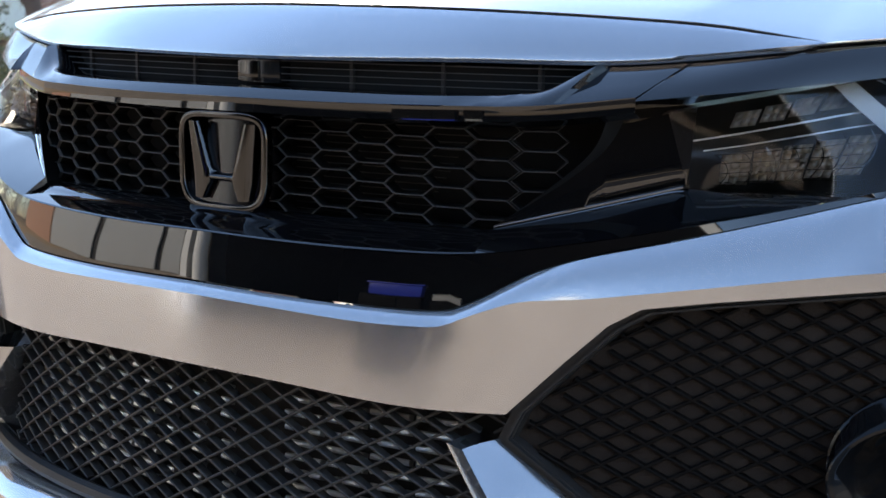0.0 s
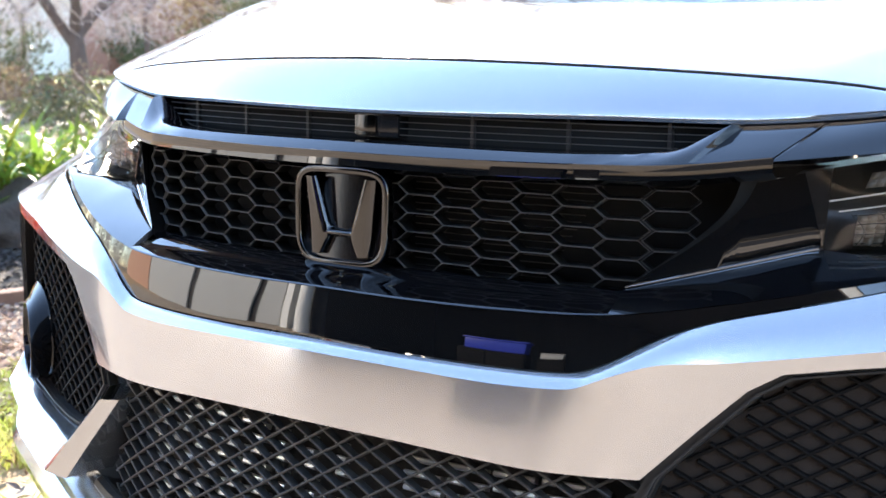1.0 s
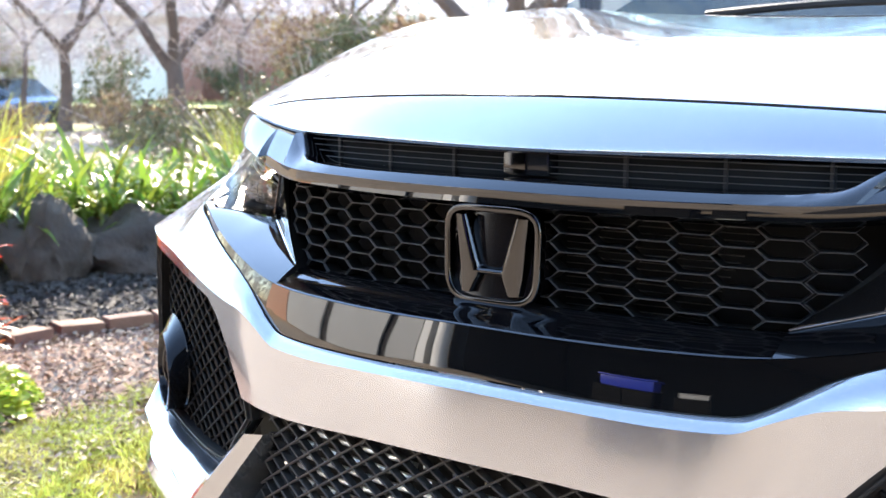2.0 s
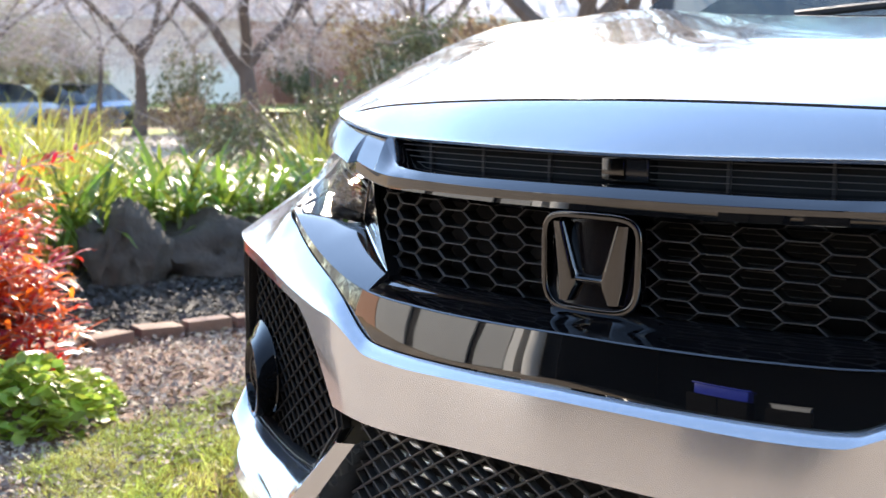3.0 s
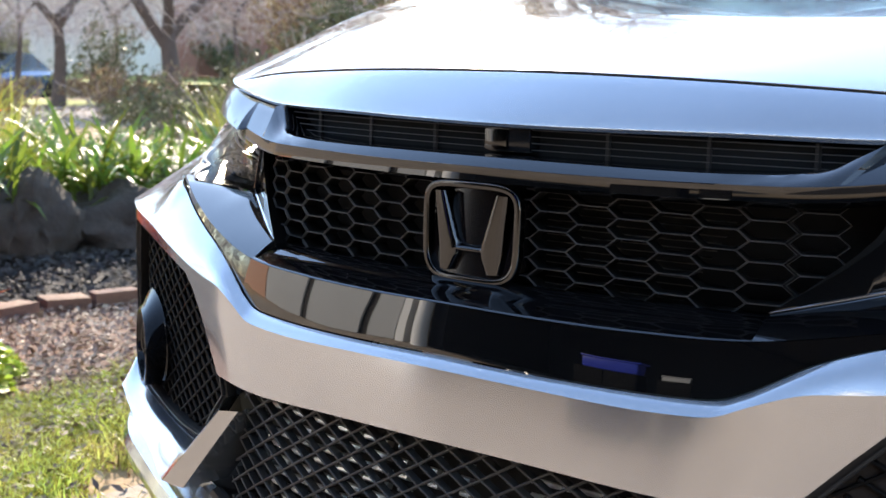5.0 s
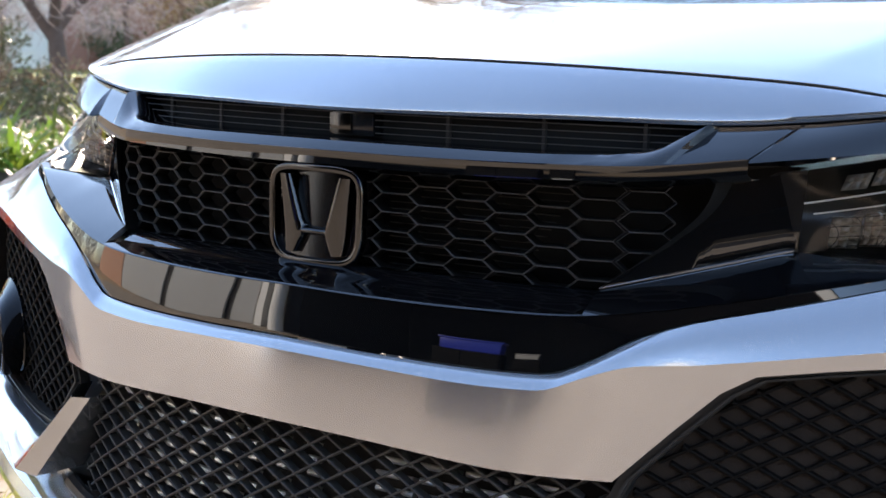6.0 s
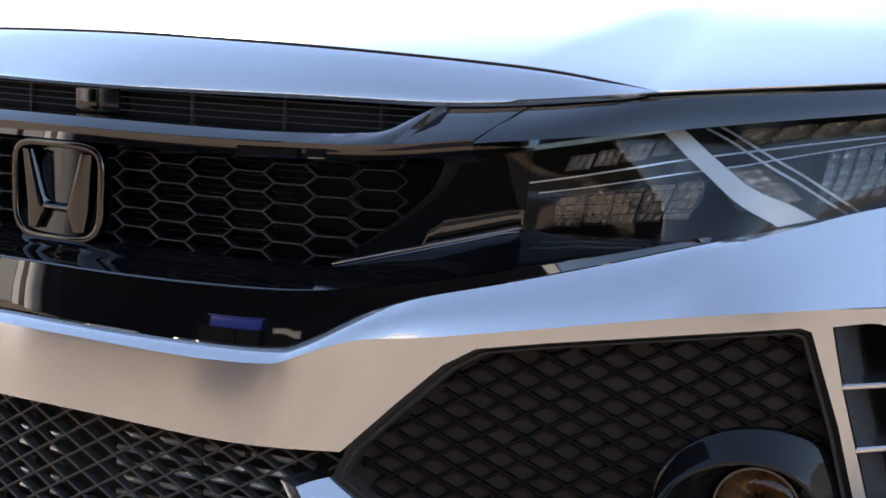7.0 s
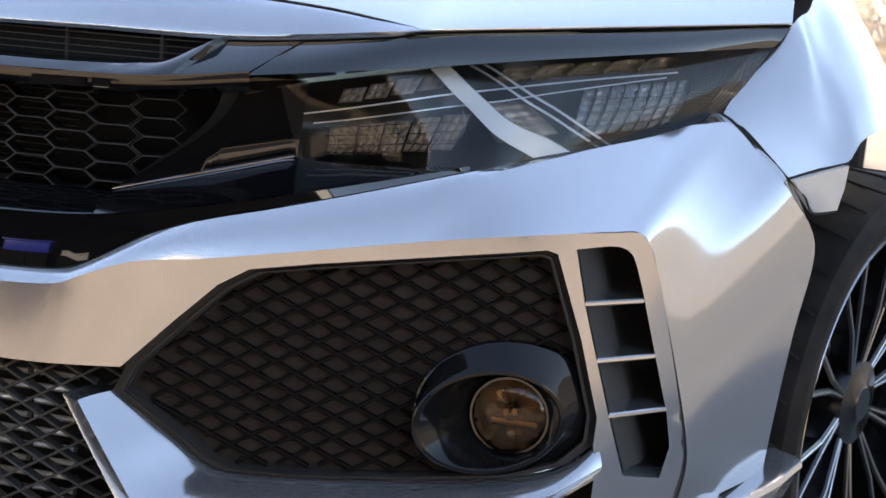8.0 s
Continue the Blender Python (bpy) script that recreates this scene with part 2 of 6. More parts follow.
def tube(bm, pts, r, n=8):
    """Adds a tube of radius r (or radii) along pts."""
    pts = [Vector(p) for p in pts]
    rr = r if isinstance(r, (list, tuple)) else [r] * len(pts)
    rings = []
    side = None
    for i, p in enumerate(pts):
        t = (pts[min(i + 1, len(pts) - 1)] - pts[max(i - 1, 0)]).normalized()
        ref = side if side is not None else (Vector((0, 0, 1)) if abs(t.z) < 0.9 else Vector((1, 0, 0)))
        s1 = (ref - t * ref.dot(t)).normalized()
        side = s1
        s2 = t.cross(s1)
        rings.append([bm.verts.new(p + (s1 * math.cos(2 * math.pi * k / n) + s2 * math.sin(2 * math.pi * k / n)) * rr[i]) for k in range(n)])
    for a, b in zip(rings[:-1], rings[1:]):
        for k in range(n):
            bm.faces.new((a[k], a[(k + 1) % n], b[(k + 1) % n], b[k]))
    bm.faces.new(rings[0][::-1])
    bm.faces.new(rings[-1])


def lathe(profile, n=64, axis="x"):
    """Turns (radius, along) pairs round the axis."""
    rows = []
    for r, h in profile:
        ring = []
        for k in range(n):
            c, s = math.cos(2 * math.pi * k / n) * r, math.sin(2 * math.pi * k / n) * r
            ring.append((h, c, s) if axis == "x" else (c, h, s) if axis == "y" else (c, s, h))
        rows.append(ring)
    return loft(rows, closed=True)


def join(a, b):
    me = bpy.data.meshes.new("join")
    b.to_mesh(me)
    b.free()
    a.from_mesh(me)
    bpy.data.meshes.remove(me)
    return a


# ---- the car's lines: half-widths and heights of its edges ----
base = along([0, 0.1, 0.2, 0.3, 0.4, 0.5, 0.6, 0.7, 0.78, 0.84, 0.88, 0.9], [-0.067, -0.062, -0.05, -0.03, 0.008, 0.053, 0.105, 0.16, 0.228, 0.305, 0.395, 0.48])
hood_z = along([0, 0.12, 0.24, 0.36, 0.44, 0.54, 0.643, 0.741, 0.854], [0.7855, 0.7862, 0.7879, 0.7882, 0.7945, 0.8070, 0.8178, 0.8282, 0.8405])
hood_y = along([0, 0.12, 0.24, 0.36, 0.44, 0.54, 0.643, 0.741, 0.854], [0.048, 0.058, 0.076, 0.112, 0.142, 0.195, 0.302, 0.430, 0.585])
crease_z = along([0, 0.12, 0.24, 0.36, 0.45, 0.536], [0.8369, 0.8356, 0.8326, 0.8274, 0.821, 0.8085])
crease_y = along([0, 0.12, 0.24, 0.36, 0.45, 0.536], [0.098, 0.102, 0.117, 0.148, 0.171, 0.196])
trim_top_z = along([0, 0.1, 0.2, 0.26, 0.3, 0.33, 0.365], [0.7532, 0.753, 0.7527, 0.754, 0.7561, 0.763, 0.7848])
trim_low_z = along([0, 0.12, 0.24, 0.33, 0.41], [0.7432, 0.743, 0.7446, 0.7475, 0.757])
line_z = along([0, 0.1, 0.2, 0.3, 0.4, 0.5, 0.605], [0.6162, 0.615, 0.6155, 0.62, 0.6368, 0.6588, 0.684])
line_o = along([0, 0.3, 0.4, 0.5, 0.6], [0.027, 0.030, 0.033, 0.0435, 0.0585])
panel_z = along([0, 0.1, 0.2, 0.25, 0.28, 0.31, 0.35, 0.4, 0.46, 0.53, 0.605], [0.5668, 0.565, 0.564, 0.5650, 0.5678, 0.5814, 0.6051, 0.6233, 0.6381, 0.6569, 0.6782])
panel_o = along([0, 0.3, 0.5, 0.605], [0.02, 0.022, 0.04, 0.057])
bump_z = along([0, 0.1, 0.2, 0.25, 0.28, 0.31, 0.35, 0.4, 0.5, 0.6, 0.7, 0.76], [0.5571, 0.5555, 0.5528, 0.5538, 0.5565, 0.5695, 0.5839, 0.5896, 0.6049, 0.6197, 0.6312, 0.6342])
lower_z = along([0, 0.12, 0.24, 0.341], [0.4898, 0.4877, 0.4820, 0.4834])
lamp_top_z = along([0.41, 0.5245, 0.6322, 0.7358, 0.8406], [0.755, 0.7692, 0.7850, 0.7988, 0.8125], False)
lamp_top_y = along([0.41, 0.5245, 0.6322, 0.7358, 0.8406], [0.079, 0.160, 0.268, 0.402, 0.560], False)
lens_top_z = along([0.41, 0.522, 0.626, 0.7258, 0.8376], [0.755, 0.7688, 0.7837, 0.797, 0.8119], False)
lens_top_y = along([0.41, 0.522, 0.626, 0.7258, 0.8376], [0.079, 0.164, 0.288, 0.437, 0.572], False)
lamp_bot_z = along([0.41, 0.5, 0.604, 0.648, 0.694, 0.7413, 0.79], [0.64, 0.6588, 0.678, 0.6875, 0.6965, 0.706, 0.7314], False)
lamp_bot_y = along([0.41, 0.5, 0.604, 0.648, 0.694, 0.7413, 0.79], [0.056, 0.106, 0.163, 0.242, 0.323, 0.407, 0.494], False)


def linspace(a, b, n):
    return [a + (b - a) * i / (n - 1) for i in range(n)]


def full(half):
    """Both halves of an outline that starts and ends on the middle line (x, z)."""
    return half + [(-x, z) for x, z in half[::-1] if x > 1e-6]


def dense(pts, m):
    return [tuple(p) for p in spline(pts, m)]


car = thing("car", "silver compact saloon car parked on the driveway, bonnet shut", "car")


# ---- hood ----
def crease_at(x):
    if abs(x) < 0.536:
        return crease_y(x), crease_z(x)
    return hood_y(x), hood_z(x) + 0.001


def hood_top(t, x, off=0.0):
    """The bonnet's long top: a raised middle between two soft folds, falling to the front seam."""
    fy, fz = crease_at(x)
    fy, fz = fy + off, fz + off * 0.25
    by = 1.30 - 0.25 * (x / 0.86) ** 2
    bz = 0.945 + 0.03 * (x / 0.86) ** 2
    rise = 1 - (1 - t) ** 1.8
    fold = min(0.66, 0.412 + 0.42 * t - 0.15 * t * t)
    lift = 0.026 * (1 - min(1, max(0, (abs(x) - fold) / (0.855 - fold)))) * min(1, t * 5) ** 0.8
    lift += 0.0038 * math.exp(-abs(abs(x) - fold) / 0.042) * min(1, t * 14)
    return (x * (1 - 0.05 * t), fy + (by - fy) * t, fz + (bz - fz) * rise + lift)


def gap(x):
    """Width of the seam between front strip and bonnet; it closes where the two meet."""
    return 0.0019 * min(1, max(0, (0.536 - abs(x)) / 0.05))


us = linspace(-0.855, 0.855, 201)
rows = [[(x, crease_at(x)[0] + gap(x) + 0.004, crease_at(x)[1] - (0.008 if abs(x) < 0.53 else 0.0012)) for x in us]]
rows += [[hood_top(t, x, gap(x)) for x in us] for t in (0.0, 0.015, 0.03, 0.05, 0.07, 0.095, 0.12, 0.15, 0.18, 0.21, 0.25, 0.33, 0.42, 0.52, 0.62, 0.72, 0.82, 0.92, 1.0)]
hood = part("hood", loft(rows), M_SILVER, car, "silver painted bonnet", sharp=14)
rows = [[(x, hood_y(x) + 0.05, hood_z(x) - 0.006) for x in us], [(x, hood_y(x) + 0.003, hood_z(x) - (0.0045 if abs(x) < 0.53 else 0.0015)) for x in us], [(x, hood_y(x) + 0.0004, hood_z(x) - (0.0012 if abs(x) < 0.53 else 0.0004)) for x in us]]
for k in (0.03, 0.2, 0.4, 0.6, 0.8, 0.97):
    row = []
    for x in us:
        fy, fz = crease_at(x)
        f = min(1, max(0, (0.545 - abs(x)) / 0.2))
        row.append((x, hood_y(x) + (fy - hood_y(x)) * k - 0.0035 * math.sin(math.pi * k) * f, hood_z(x) + (fz - gap(x) - hood_z(x)) * k))
    rows.append(row)
rows.append([(x, crease_at(x)[0] + 0.0004, crease_at(x)[1] - 0.0004 - gap(x)) for x in us])
rows.append([(x, crease_at(x)[0] + 0.0016, crease_at(x)[1] - (0.009 if abs(x) < 0.53 else 0.0008)) for x in us])
part("front_strip", loft(rows), M_SILVER, hood, "silver front strip of the bonnet below a fine seam", sharp=30)
rows = [[(x, crease_at(x)[0] + 0.0022, crease_at(x)[1] + dz) for x in linspace(-0.53, 0.53, 80)] for dz in (-0.0085, -0.0007)]
part("seam", loft(rows), M_CAVITY, hood)


# ---- bumper cover ----
def face_at(x, z):
    """The bumper's face, falling back a little towards its lower edge."""
    mid = min(1, max(0, (0.45 - abs(x)) / 0.22))
    mid *= mid * (3 - 2 * mid)
    lean = 0.004 - 0.10 * (0.56 - min(0.565, max(0.475, z)))
    return Vector((x, base(x) + 0.03 * (0.56 - z) * (1 - mid) + lean * mid + 0.004, z))


fog_top = [(0.341, 0.4834), (0.385, 0.5313), (0.42, 0.5672), (0.446, 0.5835), (0.5, 0.592), (0.6, 0.6042), (0.692, 0.6155)]
fog_side = [(0.701, 0.612), (0.727, 0.528), (0.747, 0.446), (0.746, 0.417)]
fog_low = [(0.724, 0.395), (0.677, 0.382), (0.579, 0.377), (0.483, 0.377), (0.425, 0.381), (0.405, 0.391), (0.375, 0.419), (0.330, 0.4575)]
fog_hole = fog_top + fog_side + fog_low
vent_hole = [(0.716, 0.617), (0.742, 0.6205), (0.751, 0.620), (0.758, 0.617), (0.7635, 0.611), (0.7675, 0.6), (0.774, 0.577), (0.791, 0.507), (0.806, 0.445), (0.812, 0.407), (0.806, 0.374), (0.774, 0.382), (0.765, 0.417),
             (0.756, 0.450), (0.742, 0.505), (0.728, 0.560)]
outer = [(0.7655, 0.6335), (0.7705, 0.6305), (0.7745, 0.6255), (0.778, 0.618), (0.786, 0.592), (0.799, 0.54), (0.813, 0.48), (0.825, 0.42), (0.829, 0.38), (0.822, 0.335)]
half = [(0, lower_z(0)), *[(x, lower_z(x)) for x in linspace(0.03, 0.33, 11)], *fog_top, *fog_side, (0.750, 0.398), (0.749, 0.36), (0.742, 0.318), (0.79, 0.318)]
half += outer[::-1] + [(x, bump_z(x)) for x in linspace(0.76, 0.02, 75)] + [(0, bump_z(0))]


cover = sheet(half, [vent_hole], face_at, step=0.011)
cover = join(cover, mirrored(cover))
bmesh.ops.remove_doubles(cover, verts=cover.verts, dist=0.0004)
rim_back(cover, Vector((0, 0.035, 0)))

c_pts, t_pts = [], []
for x in (0, 0.05, 0.1, 0.15, 0.2, 0.25, 0.28, 0.295, 0.31, 0.33, 0.35, 0.375, 0.4, 0.45, 0.5, 0.55, 0.6):
    c_pts.append((x, face_at(x, bump_z(x)).y, bump_z(x)))
    t_pts.append((x, base(x) + panel_o(x), panel_z(x)))
for c, t in (((0.66, 0, 0.627), (0.648, 0.242, 0.6875)), ((0.71, 0, 0.632), (0.697, 0.327, 0.6976)), ((0.745, 0, 0.6342), (0.7455, 0.412, 0.7071)),
             ((0.766, 0, 0.6335), (0.775, 0.466, 0.7216)), ((0.778, 0, 0.618), (0.796, 0.496, 0.734)), ((0.790, 0, 0.575), (0.8367, 0.494, 0.7055)),
             ((0.803, 0, 0.522), (0.8786, 0.501, 0.668)), ((0.815, 0, 0.47), (0.906, 0.56, 0.605)), ((0.825, 0, 0.42), (0.898, 0.535, 0.505)), ((0.829, 0, 0.38), (0.892, 0.512, 0.413)),
             ((0.822, 0, 0.33), (0.889, 0.488, 0.335))):
    c_pts.append((c[0], base(c[0]) + 0.004, c[2]))
    t_pts.append(t)


def shoulder_turn(s):
    """1 where the shoulder is rounded, 0 where it runs straight up to a ledge under the lamp's outer half."""
    return 1 - min(1, max(0, (s - 0.5) / 0.16)) ** 2


C, T = spline(c_pts, 150), spline(t_pts, 150)
rows = []
for k in (0.0, 0.05, 0.12, 0.22, 0.34, 0.48, 0.62, 0.76, 0.88, 0.96, 0.993, 1.0):
    row = []
    for i in range(150):
        a, b = Vector(C[i]), Vector(T[i])
        span = (b - a).length
        s = i / 149
        tang = Vector(C[min(i + 1, 149)] - C[max(i - 1, 0)]).normalized()
        out = tang.cross(b - a).normalized()
        row.append(a.lerp(b, k) + out * span * (0.09 - 0.035 * min(1, max(0, (s - 0.42) / 0.1))) * 1.0 * math.sin(math.pi * k) * shoulder_turn(s) + out * span * 0.075 * min(k / 0.88, (1 - k) / 0.12) * (1 - shoulder_turn(s)))
    rows.append(row)
rows.append([p + Vector((0, 0.004, -0.02)) for p in rows[-1]])
shoulder = loft(rows)
cover = join(cover, shoulder)
cover = join(cover, mirrored(loft(rows)))
# lower lip: a shelf that slopes from the fog recess out to a proud ridge, with an upright inner end
rim_line = spline([(0.330, 0.4575), (0.353, 0.438), (0.375, 0.419), (0.405, 0.391), (0.425, 0.381), (0.483, 0.377), (0.579, 0.377), (0.677, 0.382), (0.724, 0.395), (0.748, 0.415)], 70)
ridge = [(0.3115, -0.0356, 0.452), (0.332, -0.0394, 0.427), (0.353, -0.043, 0.402), (0.373, -0.046, 0.378), (0.394, -0.048, 0.354),
         (0.50, 0.022, 0.3535), (0.585, 0.070, 0.360), (0.665, 0.118, 0.368), (0.719, 0.152, 0.376), (0.757, 0.205, 0.397)]
ridge_line = [Vector([float(np.interp(q, range(10), [p[j] for p in ridge])) for j in range(3)]) for q in linspace(0, 9, 70)]
rows = [[face_at(x, z) + Vector((0, 0.03, 0)) for x, z in rim_line], [face_at(x, z) + Vector((0, 0.009, 0)) for x, z in rim_line]]
for k in (0.05, 0.2, 0.4, 0.6, 0.8, 0.95, 1.0):
    row = []
    for (x, z), e in zip(rim_line, ridge_line):
        p = (face_at(x, z) + Vector((0, 0.0075, 0))).lerp(e, k)
        row.append(Vector((p.x, p.y, z + (e.z - z) * (0.35 * k + 0.65 * k ** 2.4))))
    rows.append(row)
under, back_ = [], []
for i, e in enumerate(ridge_line):
    u = min(1, i / 31)
    step_ = Vector((-0.0215, 0.008, 0.0)).lerp(Vector((-0.0225, 0.010, -0.008)), u) if i <= 31 else Vector((-0.0225, 0.010, -0.008)).lerp(Vector((-0.004, 0.012, -0.016)), min(1, (i - 31) / 6))
    under.append(e + step_)
    back_.append(e + step_ + Vector((0, 0.07, -0.004)))
rows += [[e + Vector((0, 0.0006, -0.0012)) for e in ridge_line], under, back_]
both("bumper_lip", loft(rows[::-1]), M_SILVER, car, "silver sloping lip below the fog recess", sharp=24)
bumper = part("bumper_cover", cover, M_SILVER, car, "silver painted front bumper cover", sharp=28)


# ---- gloss black lower grille panel ----
def panel_at(x, z):
    a, b = panel_z(x), line_z(x)
    t = min(1, max(0, (z - a) / max(1e-4, b - a)))
    return Vector((x, base(x) + panel_o(x) + 0.002 + (line_o(x) - panel_o(x)) * t - 0.0010 * math.sin(math.pi * t) * min(1, (b - a) / 0.04), z))


xs = linspace(0, 0.6, 61)
half = [(x, panel_z(x) + 0.0012) for x in xs] + [(x, line_z(x) - 0.0008) for x in xs[::-1]]
part("lower_grille_panel", sheet(full(half), [], panel_at, step=0.013, depth=0.012), M_GLOSS, car, "piano black trim panel below the grille", sharp=40)


# ---- grille surround with a honeycomb opening ----
def strip_z(x):
    """Height of the bright edge strip."""
    return 0.639 + 0.27 * (abs(x) - 0.296)


def strip_o(x):
    return float(np.interp(abs(x), [0, 0.296, 0.36, 0.434, 0.6], [0.066, 0.066, 0.09, 0.116, 0.08]))


mesh_half = [(0, 0.6335), (0.1, 0.632), (0.2, 0.6315), (0.285, 0.635), (0.30, 0.640), (0.335, 0.672), (0.362, 0.700), (0.372, 0.722), (0.376, 0.742), (0.2, 0.741), (0, 0.740)]
# middle ledge under the honeycomb
xs = linspace(-0.298, 0.298, 61)
rows = [[(x, base(x) + line_o(x) + (strip_o(x) - line_o(x)) * t, line_z(x) + (0.6335 - line_z(x)) * q) for x in xs] for t, q in ((0, 0), (0.012, 0.05), (0.05, 0.09), (0.5, 0.36), (0.8, 0.62), (1.0, 1.0), (1.9, 1.0))]
surround = part("grille_surround", loft(rows), M_GLOSS, car, "piano black grille surround", sharp=60)
# shelf and upright plate beside the honeycomb
diag = along([0.29, 0.30, 0.335, 0.362, 0.372, 0.378], [0.634, 0.6412, 0.672, 0.701, 0.722, 0.748], False)
xs = linspace(0.298, 0.439, 36)
plate_rows = []
# one smooth shelf runs from the grille's lower corner to the outer end of the lamp
U = [(x, base(x) + strip_o(x), max(line_z(x) + 0.003, strip_z(x))) for x in (0.298, 0.33, 0.365, 0.40, 0.43)]
U += [(x, lamp_bot_y(x) + 0.06 * (0.606 - x) / 0.165, lamp_bot_z(x) + 0.026 * (0.606 - x) / 0.165) for x in (0.47, 0.51, 0.55, 0.58, 0.606)]
U = spline(U, 60)
rows = []
for k in linspace(0, 1, 11):
    row = []
    for i, u in enumerate(U):
        x = 0.298 + (0.606 - 0.298) * i / 59
        lo, hi = Vector((x, base(x) + line_o(x) + 0.001, line_z(x))), Vector(u)
        p = lo.lerp(hi, k)
        row.append(Vector((p.x, p.y, lo.z + (hi.z - lo.z) * (1 - (1 - k) ** 1.2))))
    rows.append(row)
both("shelf", loft(rows), M_GLOSS, surround, sharp=60)
for t in (0, 0.03, 0.3, 0.6, 1.0):
    row = []
    for x in xs:
        lo, hi = strip_z(x), (diag(x) if x < 0.378 else 0.750)
        z = lo + (max(lo + 0.001, hi) - lo) * t
        row.append((x, base(x) + strip_o(x) - 0.004 * min(1, t * 30) + 0.20 * (z - lo), z))
    plate_rows.append(row)
both("side_plate", loft(plate_rows), M_GLOSS, surround, sharp=60)

# thin bright strip along the shelf's upper edge
bm = bmesh.new()
edge_pts = [Vector((x, base(x) + strip_o(x) - 0.004, strip_z(x))) for x in linspace(0.298, 0.435, 16)]
tube(bm, edge_pts, [0.0004 + 0.0010 * min(1, i / 6) for i in range(16)], 6)
both("edge_strip", bm, M_BRIGHT, surround, "thin bright edge strip")


# ---- honeycomb ----
COL, ROW, TIP = 0.0405, 0.0183, 0.0111


def mesh_y(x):
    return base(x) + 0.0865 - 0.004 * (abs(x) / 0.3) ** 2 + 0.014 * max(0, (abs(x) - 0.22) / 0.14) ** 2


def cell_ring(profile):
    """One open hexagonal cell, flat-topped; the profile gives (inset, depth) from mouth to back."""
    tip, half = COL / 2 + TIP / 2, ROW / 2
    run = math.hypot(TIP, half)
    nx, nz = half / run, TIP / run
    rows_ = []
    for d, y in profile:
        apex = tip - d / nx
        corner = (nx * tip - d - nz * (half - d)) / nx
        rows_.append([(x, y, z) for x, z in ((corner, half - d), (-corner, half - d), (-apex, 0), (-corner, d - half), (corner, d - half), (apex, 0))])
    return loft(rows_, closed=True, flip=True)


# the deep well gets the shade-dark colour, the rim the lighter one
WELL = ((0.0, 0.018), (0.0, 0.0025), (0.0008, 0.0025), (0.0012, 0.018))
RIM = ((0.0, 0.003), (0.0, 0.0003), (0.00013, 0.0), (0.0003, 0.0), (0.00042, 0.0004), (0.00042, 0.003))


Z_HONEY = 0.7335
honeycomb = new("honeycomb")
honeycomb.parent = car
tagged(honeycomb, "black plastic honeycomb grille insert")
wide_poly = full([(x * 1.05 + (0.010 if x > 0.25 else 0), z - (0.008 if z < 0.66 else 0)) for x, z in mesh_half])
first = {}
for c in range(-10, 11):
    for r in range(-1, 8):
        cx, cz = c * COL, Z_HONEY - r * ROW - (ROW / 2 if c % 2 else 0)
        if not inside(cx, cz, wide_poly) or abs(cx) > 0.35 or (abs(cx) < 0.03 and abs(cz - 0.68) < 0.03):
            continue
        slope = math.degrees(math.atan2(mesh_y(cx + 0.01) - mesh_y(cx - 0.01), 0.02))
        m = pose(cx, mesh_y(cx), cz, 0, 0, slope)
        for name, prof, mat in (("cell", WELL, M_WELL_SHADE), ("cell_rim", RIM, M_HONEY)):
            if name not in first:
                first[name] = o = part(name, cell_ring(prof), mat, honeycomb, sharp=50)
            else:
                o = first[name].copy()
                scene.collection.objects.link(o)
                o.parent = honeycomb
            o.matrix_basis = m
back_wall = loft([[(x, mesh_y(x) + 0.055, z) for x in linspace(-0.41, 0.41, 30)] for z in (0.60, 0.78)])
part("grille_backing", back_wall, M_VOID, car)
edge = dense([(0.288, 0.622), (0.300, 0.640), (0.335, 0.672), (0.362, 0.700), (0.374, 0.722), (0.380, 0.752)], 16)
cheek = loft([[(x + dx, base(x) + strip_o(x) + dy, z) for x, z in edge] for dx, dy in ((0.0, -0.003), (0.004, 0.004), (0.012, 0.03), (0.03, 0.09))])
both("cheek", cheek, M_WELL_SHADE, surround, "side of the honeycomb opening, recess shade put into its black")
for k in range(17):
    bm = bmesh.new()
    z = 0.628 + 0.0068 * k
    tube(bm, [(x, mesh_y(x) + 0.022, z) for x in linspace(0.062, 0.20 + 0.004 * k, 12)], 0.0007, 5)
    part("louvre", bm, M_SLAT, honeycomb, "thin grey louvre behind the honeycomb")


